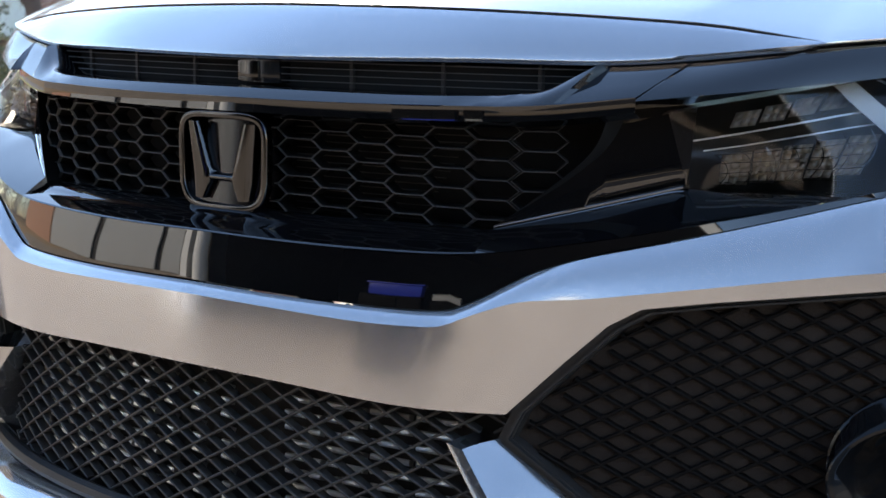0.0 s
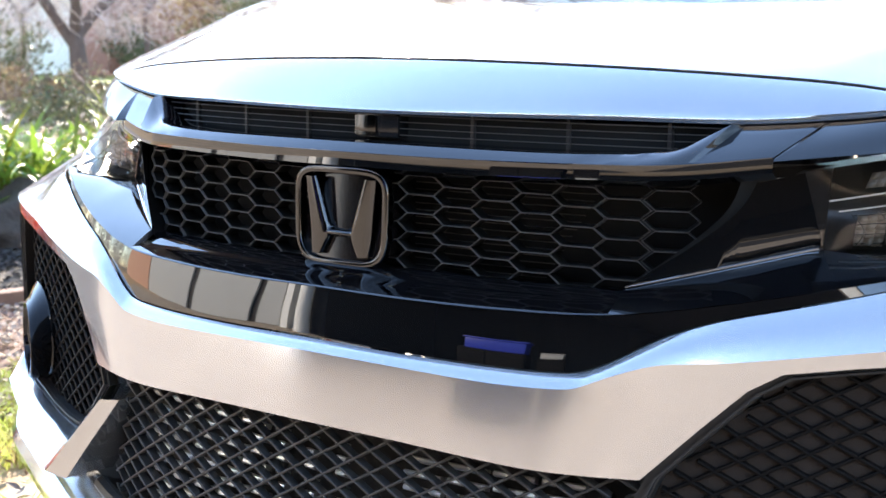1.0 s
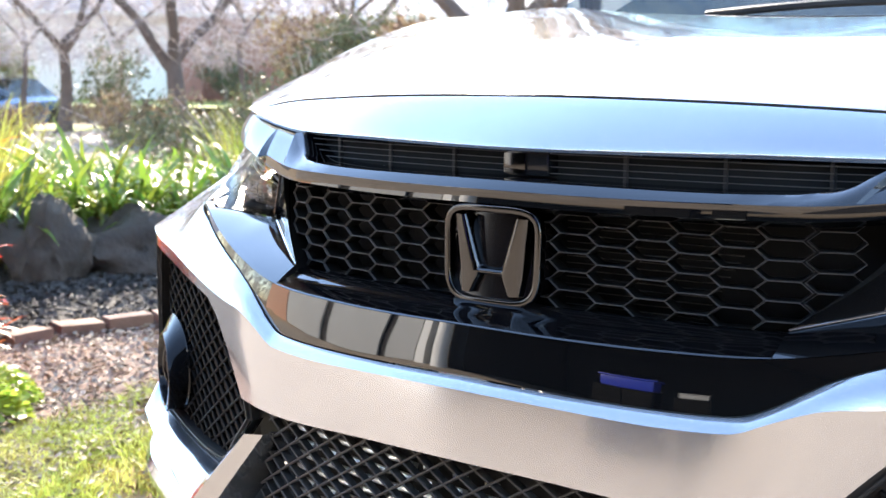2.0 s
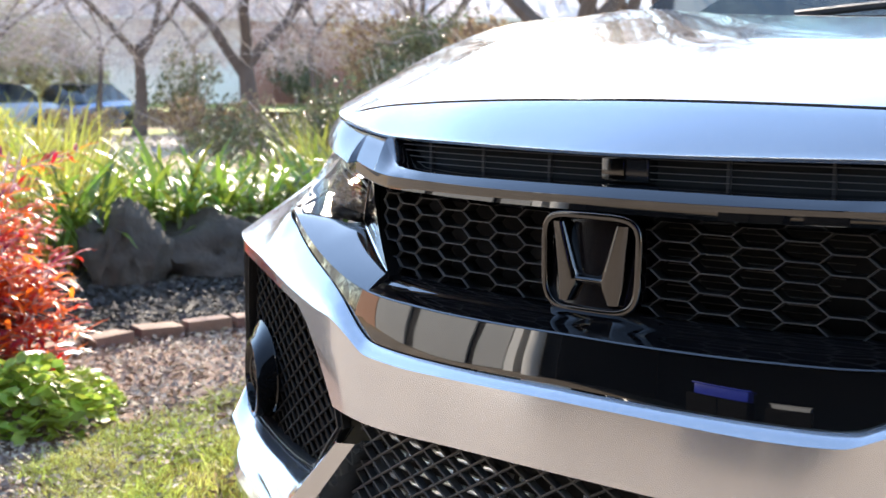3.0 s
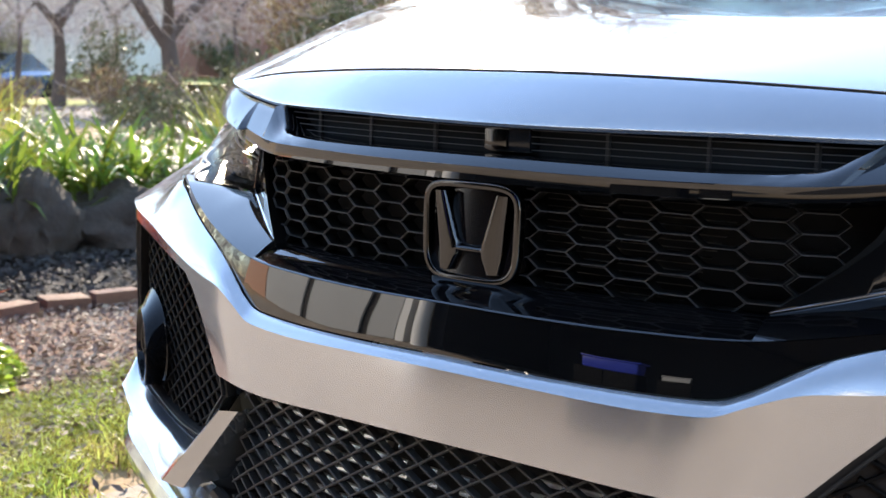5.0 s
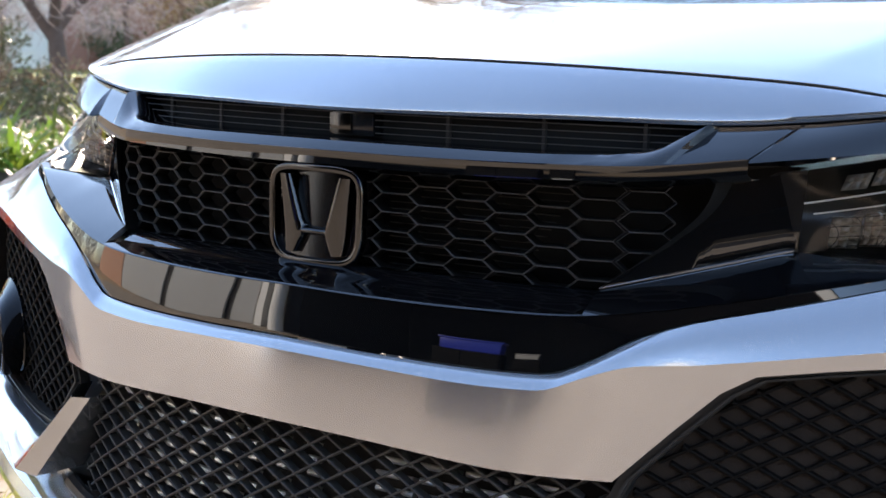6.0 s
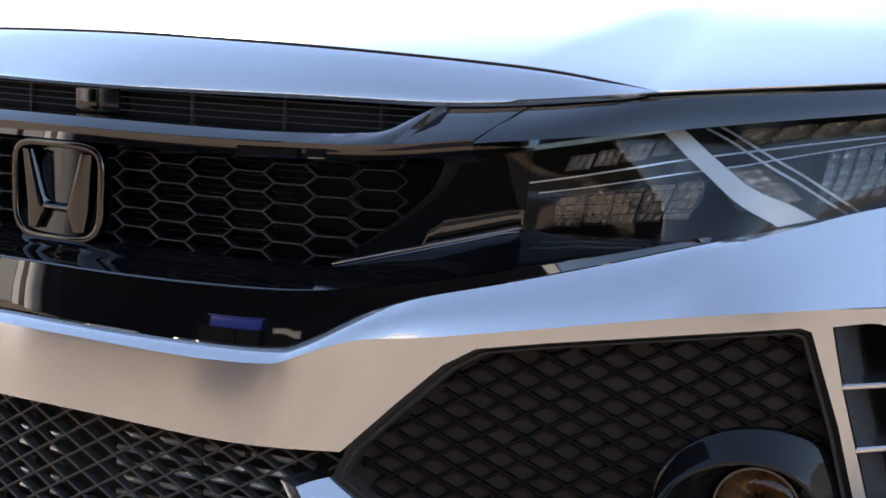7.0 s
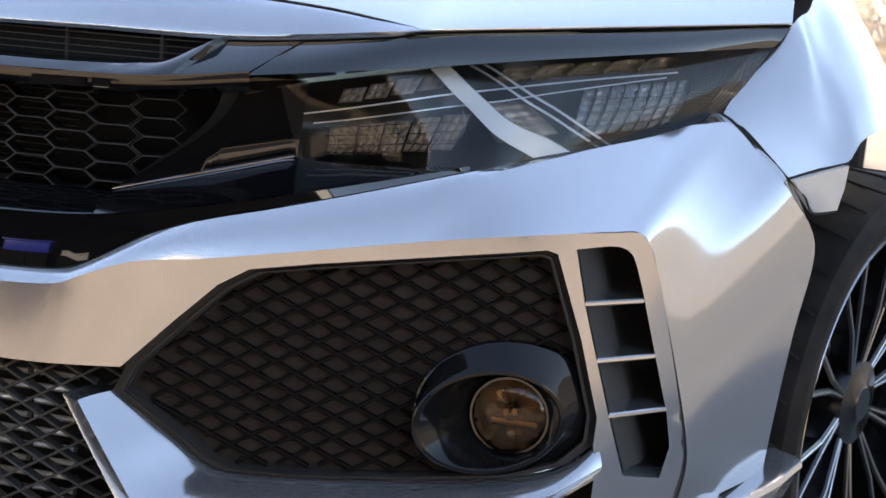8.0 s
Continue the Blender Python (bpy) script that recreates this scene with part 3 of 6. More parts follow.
# ---- upper trim bar and slot ----
def trim_rows(ax, bx):
    rows = []
    n = len(ax)
    for k, (drop, back) in enumerate(((0, 0.06), (0, 0.002), (0.04, 0.0), (0.3, -0.0003), (0.6, -0.0004), (0.96, 0.0), (1.0, 0.0004))):
        row = []
        for xa, xb in zip(ax, bx):
            if abs(xa) <= 0.365:
                za, ya = trim_top_z(xa) + 0.0010, base(xa) + float(np.interp(abs(xa), [0, 0.25, 0.3, 0.365], [0.077, 0.078, 0.085, 0.106]))
            else:
                za, ya = hood_z(xa) - 0.0055, hood_y(xa) + 0.002
            zb, yb = trim_low_z(xb) + 0.0012, base(xb) + 0.0665 + 0.012 * max(0, (abs(xb) - 0.3) / 0.1)
            row.append((xa + (xb - xa) * drop, ya + (yb - ya) * drop + back, za + (zb - za) * drop))
        rows.append(row)
    rows.append([(x, y + 0.0002, z - 0.0012) for x, y, z in rows[-1]])
    rows.append([(x, y - 0.0004, z - 0.0135) for x, y, z in rows[-2]])
    rows.append([(x, y + 0.012, z - 0.019) for x, y, z in rows[-3]])
    rows.append([(x, y + 0.06, z - 0.019) for x, y, z in rows[-4]])
    return rows


ax = [a for a, _ in dense([(0, 0), (0.1, 0), (0.2, 0), (0.26, 0), (0.3, 0), (0.33, 0), (0.365, 0), (0.40, 0), (0.4345, 0)], 60)]
bx = [a for a, _ in dense([(0, 0), (0.1, 0), (0.195, 0), (0.25, 0), (0.285, 0), (0.312, 0), (0.342, 0), (0.375, 0), (0.4055, 0)], 60)]
ax = [-a for a in ax[:0:-1]] + ax
bx = [-a for a in bx[:0:-1]] + bx
part("grille_bar", loft(trim_rows(ax, bx)[::-1]), M_GLOSS, car, "piano black bar above the grille", sharp=22)

ax2, bx2 = linspace(0.4385, 0.855, 40), linspace(0.4095, 0.8406, 40)
rows = []
for k in (-0.1, 0, 0.15, 0.4, 0.7, 0.93, 1.0, 1.06):
    kk = min(1, max(0, k))
    row = []
    for xa, xb in zip(ax2, bx2):
        a = Vector((xa, hood_y(xa) + 0.003, hood_z(xa) - 0.0055))
        b = Vector((xb, lamp_top_y(xb), lamp_top_z(xb)))
        p = a.lerp(b, kk) + Vector((0.001, -0.002, 0.001)) * math.sin(math.pi * kk)
        row.append(p + Vector((0, 0.03 if k < 0 or k > 1 else 0, 0)))
    rows.append(row)
both("lamp_eyebrow", loft(rows[::-1]), M_GLOSS, car, "piano black strip between bonnet and headlamp", sharp=40)
# closed end of the bar behind the seam
bar_end = [Vector(r[-1]) for r in trim_rows([ax[-2], ax[-1]], [bx[-2], bx[-1]])]
brow_end = [Vector(r[0]) for r in rows[1:7]]
reach = [min(bar_end, key=lambda q: (q - e).length) for e in brow_end]
web = loft([[q + Vector((0, 0.0015, 0)) for q in reach], [e + Vector((0, 0.0012, 0)) for e in brow_end]])
both("bar_end", facing(web, Vector((0.3, -0.7, 0.6))), M_GLOSS, car)

# inside the slot: back wall, thin slats, ribs and a small sensor box
slot = part("slot_backing", loft([[(x, base(x) + 0.185, z) for x in linspace(-0.4, 0.4, 30)] for z in (0.735, 0.80)]), M_VOID, car)
for dz in (-0.004, 0.0025, 0.009, 0.0155, 0.022):
    bm = bmesh.new()
    pts = [(x, base(x) + 0.128, 0.757 + dz) for x in linspace(-0.35, 0.35, 36)]
    tube(bm, pts, 0.0006, 5)
    part("slat", bm, M_SLAT, slot, smooth=True)
for x in (-0.30, -0.205, -0.105, 0.105, 0.205, 0.30):
    part("rib", box(0.004, 0.03, 0.034, 0.0006, (x, base(x) + 0.152, 0.765)), M_BLACK, slot)
part("sensor", box(0.052, 0.03, 0.024, 0.003, (0.002, base(0) + 0.14, 0.768)), M_SENSOR, car, "small glossy dark sensor box in the slot")
part("sensor_window", box(0.027, 0.004, 0.021, 0.002, (-0.012, base(0) + 0.1245, 0.768)), M_BADGE, car, "shiny smoked sensor window")


# ---- badge ----
badge = part("badge_backing", sheet([(0.052 * math.cos(a) * (abs(math.cos(a)) ** -0.55) + 0.0, 0.68 + 0.046 * math.sin(a) * (abs(math.sin(a)) ** -0.55)) for a in linspace(0.01, 2 * math.pi + 0.01, 49)[:-1]],
             [], lambda x, z: Vector((x, 0.010 + 0.9 * x * x + 0.12 * (z - 0.68), z)), step=0.008, depth=0.03), M_SMOKE, car, "black backing of the front badge")


def badge_ring():
    """Rounded, slightly flared frame with a domed section."""
    rows = []
    for k in range(64):
        a = 2 * math.pi * k / 64
        ca, sa = math.cos(a), math.sin(a)
        e = 0.42
        px = math.copysign(abs(ca) ** e, ca) * (0.0545 + 0.0035 * sa)
        pz = math.copysign(abs(sa) ** e, sa) * 0.0465
        n = Vector((ca, 0, sa)).normalized()
        row = []
        for q in range(16):
            b = 2 * math.pi * q / 16
            cb, sb = math.cos(b + 0.2), math.sin(b + 0.2)
            row.append(Vector((px, 0.0045 + 0.9 * px * px, 0.68 + pz)) + n * 0.0040 * math.copysign(abs(cb) ** 0.55, cb) + Vector((0, 0.006 * math.copysign(abs(sb) ** 0.55, sb), 0)))
        rows.append(row)
    rows.append(rows[0])
    bm = loft(rows, closed=True)
    bmesh.ops.remove_doubles(bm, verts=bm.verts, dist=1e-5)
    bmesh.ops.recalc_face_normals(bm, faces=bm.faces)
    return bm


part("badge_ring", badge_ring(), M_BADGE, badge, "dark chrome badge frame")


def badge_shape():
    """The raised emblem: two flaring uprights joined by a short bridge, with domed faces and steep sides."""
    right = [(0.0285, 0.0385), (0.0455, 0.0385), (0.0445, 0.027), (0.0425, 0.010), (0.041, -0.006), (0.0395, -0.022), (0.037, -0.0375), (0.0205, -0.0385)]
    notch = dense([(0.0205, -0.0385), (0.0165, -0.030), (0.0125, -0.0235), (0.006, -0.0205), (0, -0.020)], 12)[1:]
    vee = dense([(0, -0.0125), (0.008, -0.0118), (0.0135, -0.0065), (0.0185, 0.008), (0.0285, 0.0385)], 14)[:-1]
    right = right[1:] + notch
    outline = right + [(-x, z) for x, z in right[::-1][1:]]
    upper = vee + [(0.0285, 0.0385)]
    outline += [(-x, z) for x, z in upper[::-1]] + upper[1:]

    def face(x, z):
        xo = half_w_of(z)
        xi = float(np.interp(z, [-0.0385, -0.0235, -0.0165, -0.0065, 0.008, 0.0385], [0.0205, 0.0125, 0.011, 0.0135, 0.0185, 0.0285]))
        mid, wid = (xo + xi) / 2, (xo - xi) / 2
        q = min(1.0, abs(abs(x) - mid) / wid) if abs(x) > xi else 1.0
        bridge = max(0.0, 1 - ((z + 0.0162) / 0.0045) ** 2) if abs(x) < mid else 0.0
        lift = max(1 - q ** 5, 0.85 * bridge ** 0.5)
        return Vector((x, 0.0070 + 0.9 * x * x - 0.0095 * lift, 0.68 + z))

    def half_w_of(z):
        return float(np.interp(z, [-0.0375, -0.022, -0.006, 0.010, 0.027, 0.0385], [0.037, 0.0395, 0.041, 0.0425, 0.0445, 0.0455]))

    return facing(sheet(outline, [], face, step=0.0014, depth=0.006), Vector((0, -1, 0)))


part("badge_shape", badge_shape(), M_BADGE, badge, "smoked chrome emblem shape", sharp=40)


# ---- lattice inserts ----
def lattice(poly, surf, wide, high, w, d, step=0.012, hole=None):
    """Crossing diagonal bars clipped to the outline, each a bmesh of its own."""
    xs_, zs_ = [p[0] for p in poly], [p[1] for p in poly]
    slope = high / wide
    bars_ = []
    for sgn_ in (1, -1):
        ends = [z - sgn_ * slope * x for x in (min(xs_), max(xs_)) for z in (min(zs_), max(zs_))]
        c = math.floor(min(ends) / high) * high
        while c < max(ends):
            x, run, bm = min(xs_), None, None
            while x <= max(xs_) + step:
                z = c + sgn_ * slope * x
                if inside(x, z, poly) and not (hole and inside(x, z, hole)):
                    if run is not None:
                        if bm is None:
                            bm = bmesh.new()
                        beam(bm, run, surf(x, z), w, d)
                    run = surf(x, z)
                else:
                    if bm is not None:
                        bars_.append(bm)
                    run, bm = None, None
                x += step
            c += high
    return bars_


def fog_front(x, z):
    return face_at(x, z) + Vector((0, 0.02, 0))


def inset(poly, k, cx, cz):
    return [(cx + (x - cx) * k, cz + (z - cz) * k) for x, z in poly]


fog_in = inset(fog_hole, 0.945, 0.545, 0.475)
for sgn in (1, -1):
    cut = [(0.663 + 0.070 * math.cos(a), 0.451 + 0.060 * math.sin(a)) for a in linspace(0, 2 * math.pi, 33)[:-1]]
    plate = sheet(fog_hole, [cut], lambda x, z: face_at(x, z) + Vector((0, 0.026, 0)), step=0.02)
    rim = sheet(fog_hole, [fog_in], lambda x, z: face_at(x, z) + Vector((0, 0.012, 0)), step=0.014, depth=0.012)
    rim2 = sheet(inset(fog_hole, 0.965, 0.545, 0.475), [inset(fog_hole, 0.95, 0.545, 0.475)], lambda x, z: face_at(x, z) + Vector((0, 0.007, 0)), step=0.014, depth=0.008)
    bars = lattice(fog_in, fog_front, 0.0355, 0.0213, 0.0034, 0.008, step=0.009, hole=cut)
    if sgn < 0:
        plate, rim, rim2, *bars = [mirrored(b) for b in (plate, rim, rim2, *bars)]
    fog = part("fog_insert", plate, M_PLATE, car, "dusty dark grey fog lamp insert with a raised diamond lattice")
    part("insert_rim", rim, M_BLACK, fog)
    part("insert_bead", rim2, M_BLACK, fog)
    for b in bars:
        part("lattice_bar", b, M_MESH, fog, smooth=False)
    # fog lamp: oval drum that stands out of the insert, deep cup, lamp with a faceted reflector
    def oval(cx, cz, ra, rb, y, turn=0.0, n=48):
        return [Vector((cx + ra * math.cos(2 * math.pi * j / n), y + turn * ra * math.cos(2 * math.pi * j / n), cz + rb * math.sin(2 * math.pi * j / n))) for j in range(n)]

    foot_ring = [[Vector((p.x, face_at(p.x, p.z).y + dy, p.z)) for p in oval(0.663, 0.452, 0.079 + dr, 0.068 + dr, 0)] for dy, dr in ((0.028, 0.001), (0.0175, 0.0), (0.0155, -0.0022))]
    rows = [*foot_ring, oval(0.657, 0.4455, 0.0665, 0.0555, 0.1420, 0.68), oval(0.657, 0.4445, 0.0645, 0.0530, 0.1365, 0.68), oval(0.657, 0.4445, 0.0628, 0.0512, 0.1347, 0.68), oval(0.657, 0.4445, 0.0600, 0.0487, 0.1347, 0.68),
            oval(0.657, 0.4445, 0.0585, 0.0472, 0.1365, 0.68), oval(0.662, 0.4435, 0.050, 0.0445, 0.158, 0.3), oval(0.666, 0.443, 0.0405, 0.0405, 0.174), oval(0.666, 0.443, 0.036, 0.036, 0.178)]
    bez = loft(rows, closed=True)
    aim = Matrix.Translation((0.666, 0.174, 0.443)) @ pose(0, 0, 0, 0, 0, 6)
    glass = lathe([(0.0385, 0.0), (0.032, -0.006), (0.02, -0.010), (0.001, -0.0115)], 40, "y")
    ring = lathe([(0.0405, 0.003), (0.0395, -0.004), (0.0372, -0.004), (0.0365, 0.004)], 48, "y")
    cup_rows = []
    for r_, y_ in ((0.037, 0.002), (0.034, 0.008), (0.026, 0.014), (0.016, 0.018), (0.004, 0.019)):
        cup_rows.append([Vector((r_ * (1 + 0.05 * (-1) ** j) * math.cos(2 * math.pi * j / 18), y_ + 0.003 * (-1) ** j, r_ * math.sin(2 * math.pi * j / 18))) for j in range(18)])
    cup = loft(cup_rows, closed=True)
    bulb = join(lathe([(0.001, 0.002), (0.0075, 0.003), (0.0085, 0.008), (0.0085, 0.03)], 20, "y"), box(0.046, 0.003, 0.008, 0.001, (0.004, 0.008, -0.010)))
    for b in (glass, cup, bulb, ring):
        bmesh.ops.recalc_face_normals(b, faces=b.faces)
        bmesh.ops.transform(b, matrix=aim, verts=b.verts)
    facing(glass, Vector((0, -1, 0)))
    bmesh.ops.recalc_face_normals(bez, faces=bez.faces)
    if sgn < 0:
        bez, glass, ring, cup, bulb = [mirrored(b) for b in (bez, glass, ring, cup, bulb)]
    bezel = part("fog_bezel", bez, M_BEZEL, fog, "gloss black oval fog lamp bezel")
    part("lamp_ring", ring, M_BADGE, bezel)
    part("reflector", cup, M_REFLECT, bezel, smooth=False)
    part("bulb_shield", bulb, M_CHROME, bezel)
    cover_ob = part("lamp_cover", glass, M_AMBER, bezel, "smoked amber lens")
    cover_ob.visible_shadow = False
    # air duct with three blades
    duct = bmesh.new()
    for loop in (vent_hole,):
        pts = fine(loop, 0.01)
        a = [face_at(x, z) + Vector((0, 0.004, 0)) for x, z in pts]
        b = [face_at(x, z) + Vector((-0.004, 0.085, 0)) for x, z in pts]
        va, vb = [duct.verts.new(p) for p in a], [duct.verts.new(p) for p in b]
        for i in range(len(pts)):
            j = (i + 1) % len(pts)
            duct.faces.new((va[i], va[j], vb[j], vb[i]))
        duct.faces.new(vb)
    if sgn < 0:
        duct = mirrored(duct)
    duct_ob = part("air_duct", duct, M_BLACK, car, "black air duct with three silver blades")
    inner = dense([(0.716, 0.6165), (0.728, 0.560), (0.742, 0.505), (0.756, 0.450), (0.765, 0.417), (0.774, 0.384)], 20)
    cheek = facing(loft([[face_at(x, z) + Vector((0.0015 + dx, dy, 0)) for x, z in inner] for dx, dy in ((0, 0.001), (0.001, 0.012), (0.004, 0.028), (0.009, 0.046), (0.010, 0.08))]), Vector((1, -0.5, 0)))
    part("duct_cheek", cheek if sgn > 0 else mirrored(cheek), M_SILVER, duct_ob, "silver inner cheek of the duct")
    for zl, xa, xb in ((0.564, 0.7275, 0.7765), (0.506, 0.742, 0.791), (0.448, 0.757, 0.806)):
        bm = bmesh.new()
        p, q = face_at(xa, zl - 0.001), face_at(xb, zl + 0.001)
        beam(bm, p + Vector((0, -0.001, 0)), q + Vector((0, -0.001, 0)), 0.0055, 0.045)
        if sgn < 0:
            bm = mirrored(bm)
        part("blade", bm, M_SILVER, duct_ob, "silver blade across the duct")

# ---- lower middle grille ----
low_half = [(0, lower_z(0) - 0.0), (0.1, lower_z(0.1)), (0.2, lower_z(0.2)), (0.3, lower_z(0.3)), (0.338, 0.484), (0.328, 0.457), (0.300, 0.451), (0.322, 0.396), (0.347, 0.335), (0.32, 0.322), (0.2, 0.316), (0, 0.314)]
low_poly = full(low_half)
bars = lattice([(x * 1.01, z + 0.002) for x, z in low_poly], lambda x, z: face_at(x, z) + Vector((0, 0.022, 0)), 0.037, 0.0222, 0.0027, 0.010)

lip_rows = [[(x, base(x) + y, z + 0.005 * (x / 0.35) ** 2) for x in linspace(-0.36, 0.36, 40)] for y, z in ((0.03, 0.5), (0.09, 0.5), (0.12, 0.47), (0.12, 0.33), (0.02, 0.31))]
lower_grille = part("lower_grille", loft(lip_rows), M_CAVITY, car, "open lower grille with a black diamond lattice")
for b in bars:
    part("lattice_bar", b, M_WIRE, lower_grille, smooth=False)
for k in range(9):
    z = 0.340 + 0.0148 * k
    for x0, x1 in ((-0.275, -0.075), (-0.065, 0.055), (0.095, 0.285)):
        n = max(2, int((x1 - x0) / 0.038))
        for j in range(n):
            bm = bmesh.new()
            xa, xb = x0 + (x1 - x0) * j / n, x0 + (x1 - x0) * (j + (0.86 if x0 != -0.065 else 0.3)) / n
            beam(bm, (xa, base(xa) + 0.046, z), (xb, base(xb) + 0.046, z - 0.001), 0.0056, 0.010, Vector((0, 0.92, -0.38)))
            part("radiator_fin", bm, M_FIN, lower_grille, "pale aluminium fin behind the lattice", smooth=False)
bm = bmesh.new()
tube(bm, [(x, base(x) + 0.012, 0.317 + 0.02 * (abs(x) / 0.36) ** 4) for x in linspace(-0.355, 0.355, 40)], 0.009, 8)
part("grille_sill", bm, M_BLACK, lower_grille)

# ---- lower lip and corner fins ----
rows = []
for dy, z in ((0.05, 0.308), (0.004, 0.306), (-0.012, 0.298), (-0.02, 0.285), (-0.018, 0.272), (0.0, 0.266), (0.035, 0.264)):
    rows.append([(x, base(x) + dy, z + 0.02 * (abs(x) / 0.8) ** 4) for x in linspace(-0.86, 0.86, 90)])
part("front_lip", loft(rows[::-1]), M_SILVER, car, "silver painted lower lip")
rows = [[(x, base(x) + dy, z) for x in linspace(-0.86, 0.86, 60)] for dy, z in ((0.02, 0.275), (0.04, 0.2), (0.3, 0.17))]
part("undertray", loft(rows[::-1]), M_SKIN2, car)
fin = bmesh.new()
outer_edge = spline([(0.80, 0.262, 0.300), (0.86, 0.35, 0.318), (0.91, 0.425, 0.333), (0.937, 0.49, 0.345)], 14)
top = [Vector(p) for p in outer_edge]
rows = [[p + Vector((-0.07, 0.05, 0.0)) for p in top], [p + Vector((-0.008, 0.006, 0.003)) for p in top], top, [p + Vector((0.002, -0.002, -0.006)) for p in top],
        [p + Vector((-0.02, 0.01, -0.06)) for p in top], [p + Vector((-0.07, 0.05, -0.07)) for p in top]]
both("corner_fin", loft(rows), M_SILVER, car, "silver corner fin of the bumper")


# ---- headlamps ----
def lamp_point(s, k, depth=0.0):
    """s runs from the inner to the outer end, k from the lower to the upper edge, depth into the lamp."""
    xb, xt = 0.441 + (0.792 - 0.441) * s, 0.424 + (0.8376 - 0.424) * s
    zb = lamp_bot_z(xb) + 0.026 * max(0, (0.604 - xb) / 0.163)
    inner = min(1, max(0, (0.64 - s) / 0.24)) * min(1, s * 8)
    b = Vector((xb, lamp_bot_y(xb) + 0.06 * max(0, (0.604 - xb) / 0.163) + 0.025 * inner, zb - 0.003 * inner))
    t = Vector((xt, lens_top_y(xt) + 0.03 * max(0, 1 - s * 4) + 0.016 * inner, lens_top_z(xt) - 0.012 * max(0, 1 - s * 3)))
    p = b.lerp(t, k)
    bulge = 0.005 * math.sin(math.pi * min(1, max(0, k))) * min(1, s * 6)
    return p + Vector((0.55, -0.8, 0.1)) * bulge + Vector((-0.35, 0.93, 0)) * depth


def lamp_strip(path, w, d=0.003, n=24):
    """A flat bar on the lamp's inside along (s, k, depth) points; w is its width in k."""
    c = spline(path, n)
    rows_ = []
    for dk, dd in ((-w, d), (-w, 0), (w, 0), (w, d)):
        rows_.append([lamp_point(s + (dk * 0.0), k + dk, dep + dd) for s, k, dep in c])
    return loft(rows_)


for sgn in (1, -1):
    def lamp_part(name, bm, mat, parent, label="", **kw):
        return part(name, bm if sgn > 0 else mirrored(bm), mat, parent, label, **kw)

    s_list, k_list = linspace(0, 1, 44), linspace(0, 1, 14)
    housing = loft([[lamp_point(s, k * 1.04 - 0.02, 0.05 + 0.025 * math.sin(math.pi * k)) for s in s_list] for k in k_list])
    lamp = lamp_part("headlamp", housing, M_LAMP, car, "clear headlamp with a dark inside and a white light bar")
    walls = loft([[lamp_point(s, k, dep) for s in s_list] for k, dep in ((0, 0.001), (-0.02, 0.05))])
    lamp_part("lamp_wall", walls, M_LAMP, lamp)
    walls = loft([[lamp_point(s, k, dep) for s in s_list] for k, dep in ((1, 0.001), (1.02, 0.05))])
    lamp_part("lamp_wall", walls, M_LAMP, lamp)
    # white light guide, tapering across the lamp
    guide = dense([(0.310, 0.99), (0.365, 0.74), (0.438, 0.5), (0.500, 0.335), (0.564, 0.18), (0.635, -0.01)], 30)
    rows = []
    for side, dep in ((-1.06, 0.010), (-1, 0.003), (1, 0.003), (1.06, 0.010)):
        rows.append([lamp_point(s + side * (0.017 + 0.022 * (1 - k)), k, dep + 0.006 * k) for s, k in guide])
    lamp_part("light_bar", loft(rows), M_DRL, lamp, "white daytime light bar")
    for ds in (0.0, 0.026):
        rows = []
        for off_, dep in ((-0.0042, 0.018), (-0.0034, 0.012), (0.0034, 0.012), (0.0042, 0.018)):
            rows.append([lamp_point(s + off_ + ds, k, dep) for s, k in dense([(0.366, 0.985), (0.440, 0.785), (0.518, 0.575), (0.630, 0.265), (0.728, 0.0)], 24)])
        lamp_part("chrome_line", loft(rows), M_LINE, lamp)
    for path, w in (([(0.012, 0.6, 0.014), (0.22, 0.672, 0.014), (0.45, 0.735, 0.014), (0.62, 0.748, 0.014), (0.81, 0.752, 0.016)], 0.008),
                    ([(0.045, 0.475, 0.016), (0.25, 0.55, 0.016), (0.483, 0.625, 0.016), (0.65, 0.665, 0.016), (0.79, 0.70, 0.018)], 0.006)):
        lamp_part("chrome_line", lamp_strip(path, w), M_LINE, lamp)

    def module(s, k, ws, wk, deep, lean=0.0):
        """A faceted reflector cup with a small lens at its back."""
        rows_ = []
        for grow, dep in ((1.0, 0.018), (0.93, 0.020), (0.72, 0.020 + deep * 0.55), (0.45, 0.020 + deep * 0.9), (0.3, 0.020 + deep), (0.2, 0.020 + deep * 0.55), (0.03, 0.020 + deep * 0.5)):
            ring_ = []
            for j in range(16):
                a = 2 * math.pi * (j + 0.5) / 16
                cu = math.copysign(abs(math.cos(a)) ** 0.5, math.cos(a))
                cv = math.copysign(abs(math.sin(a)) ** 0.5, math.sin(a))
                jag = 1 + 0.05 * (-1) ** j
                ring_.append(lamp_point(s + ws * cu * grow * jag + lean * cv * grow, k + wk * cv * grow, dep))
            rows_.append(ring_)
        return loft(rows_, closed=True)

    def facets(s0, s1, k0, k1, ns, nk, dep, seed, lean=0.0, tilt=0.006):
        """A moulded reflector block: small pillows side by side, each pushed its own way."""
        r_ = random.Random(seed)
        push = [[r_.uniform(0.3, 1.0) for _ in range(nk)] for _ in range(ns)]
        rows_ = []
        for j in range(nk * 4 + 1):
            v = k0 + (k1 - k0) * j / (nk * 4)
            row_ = []
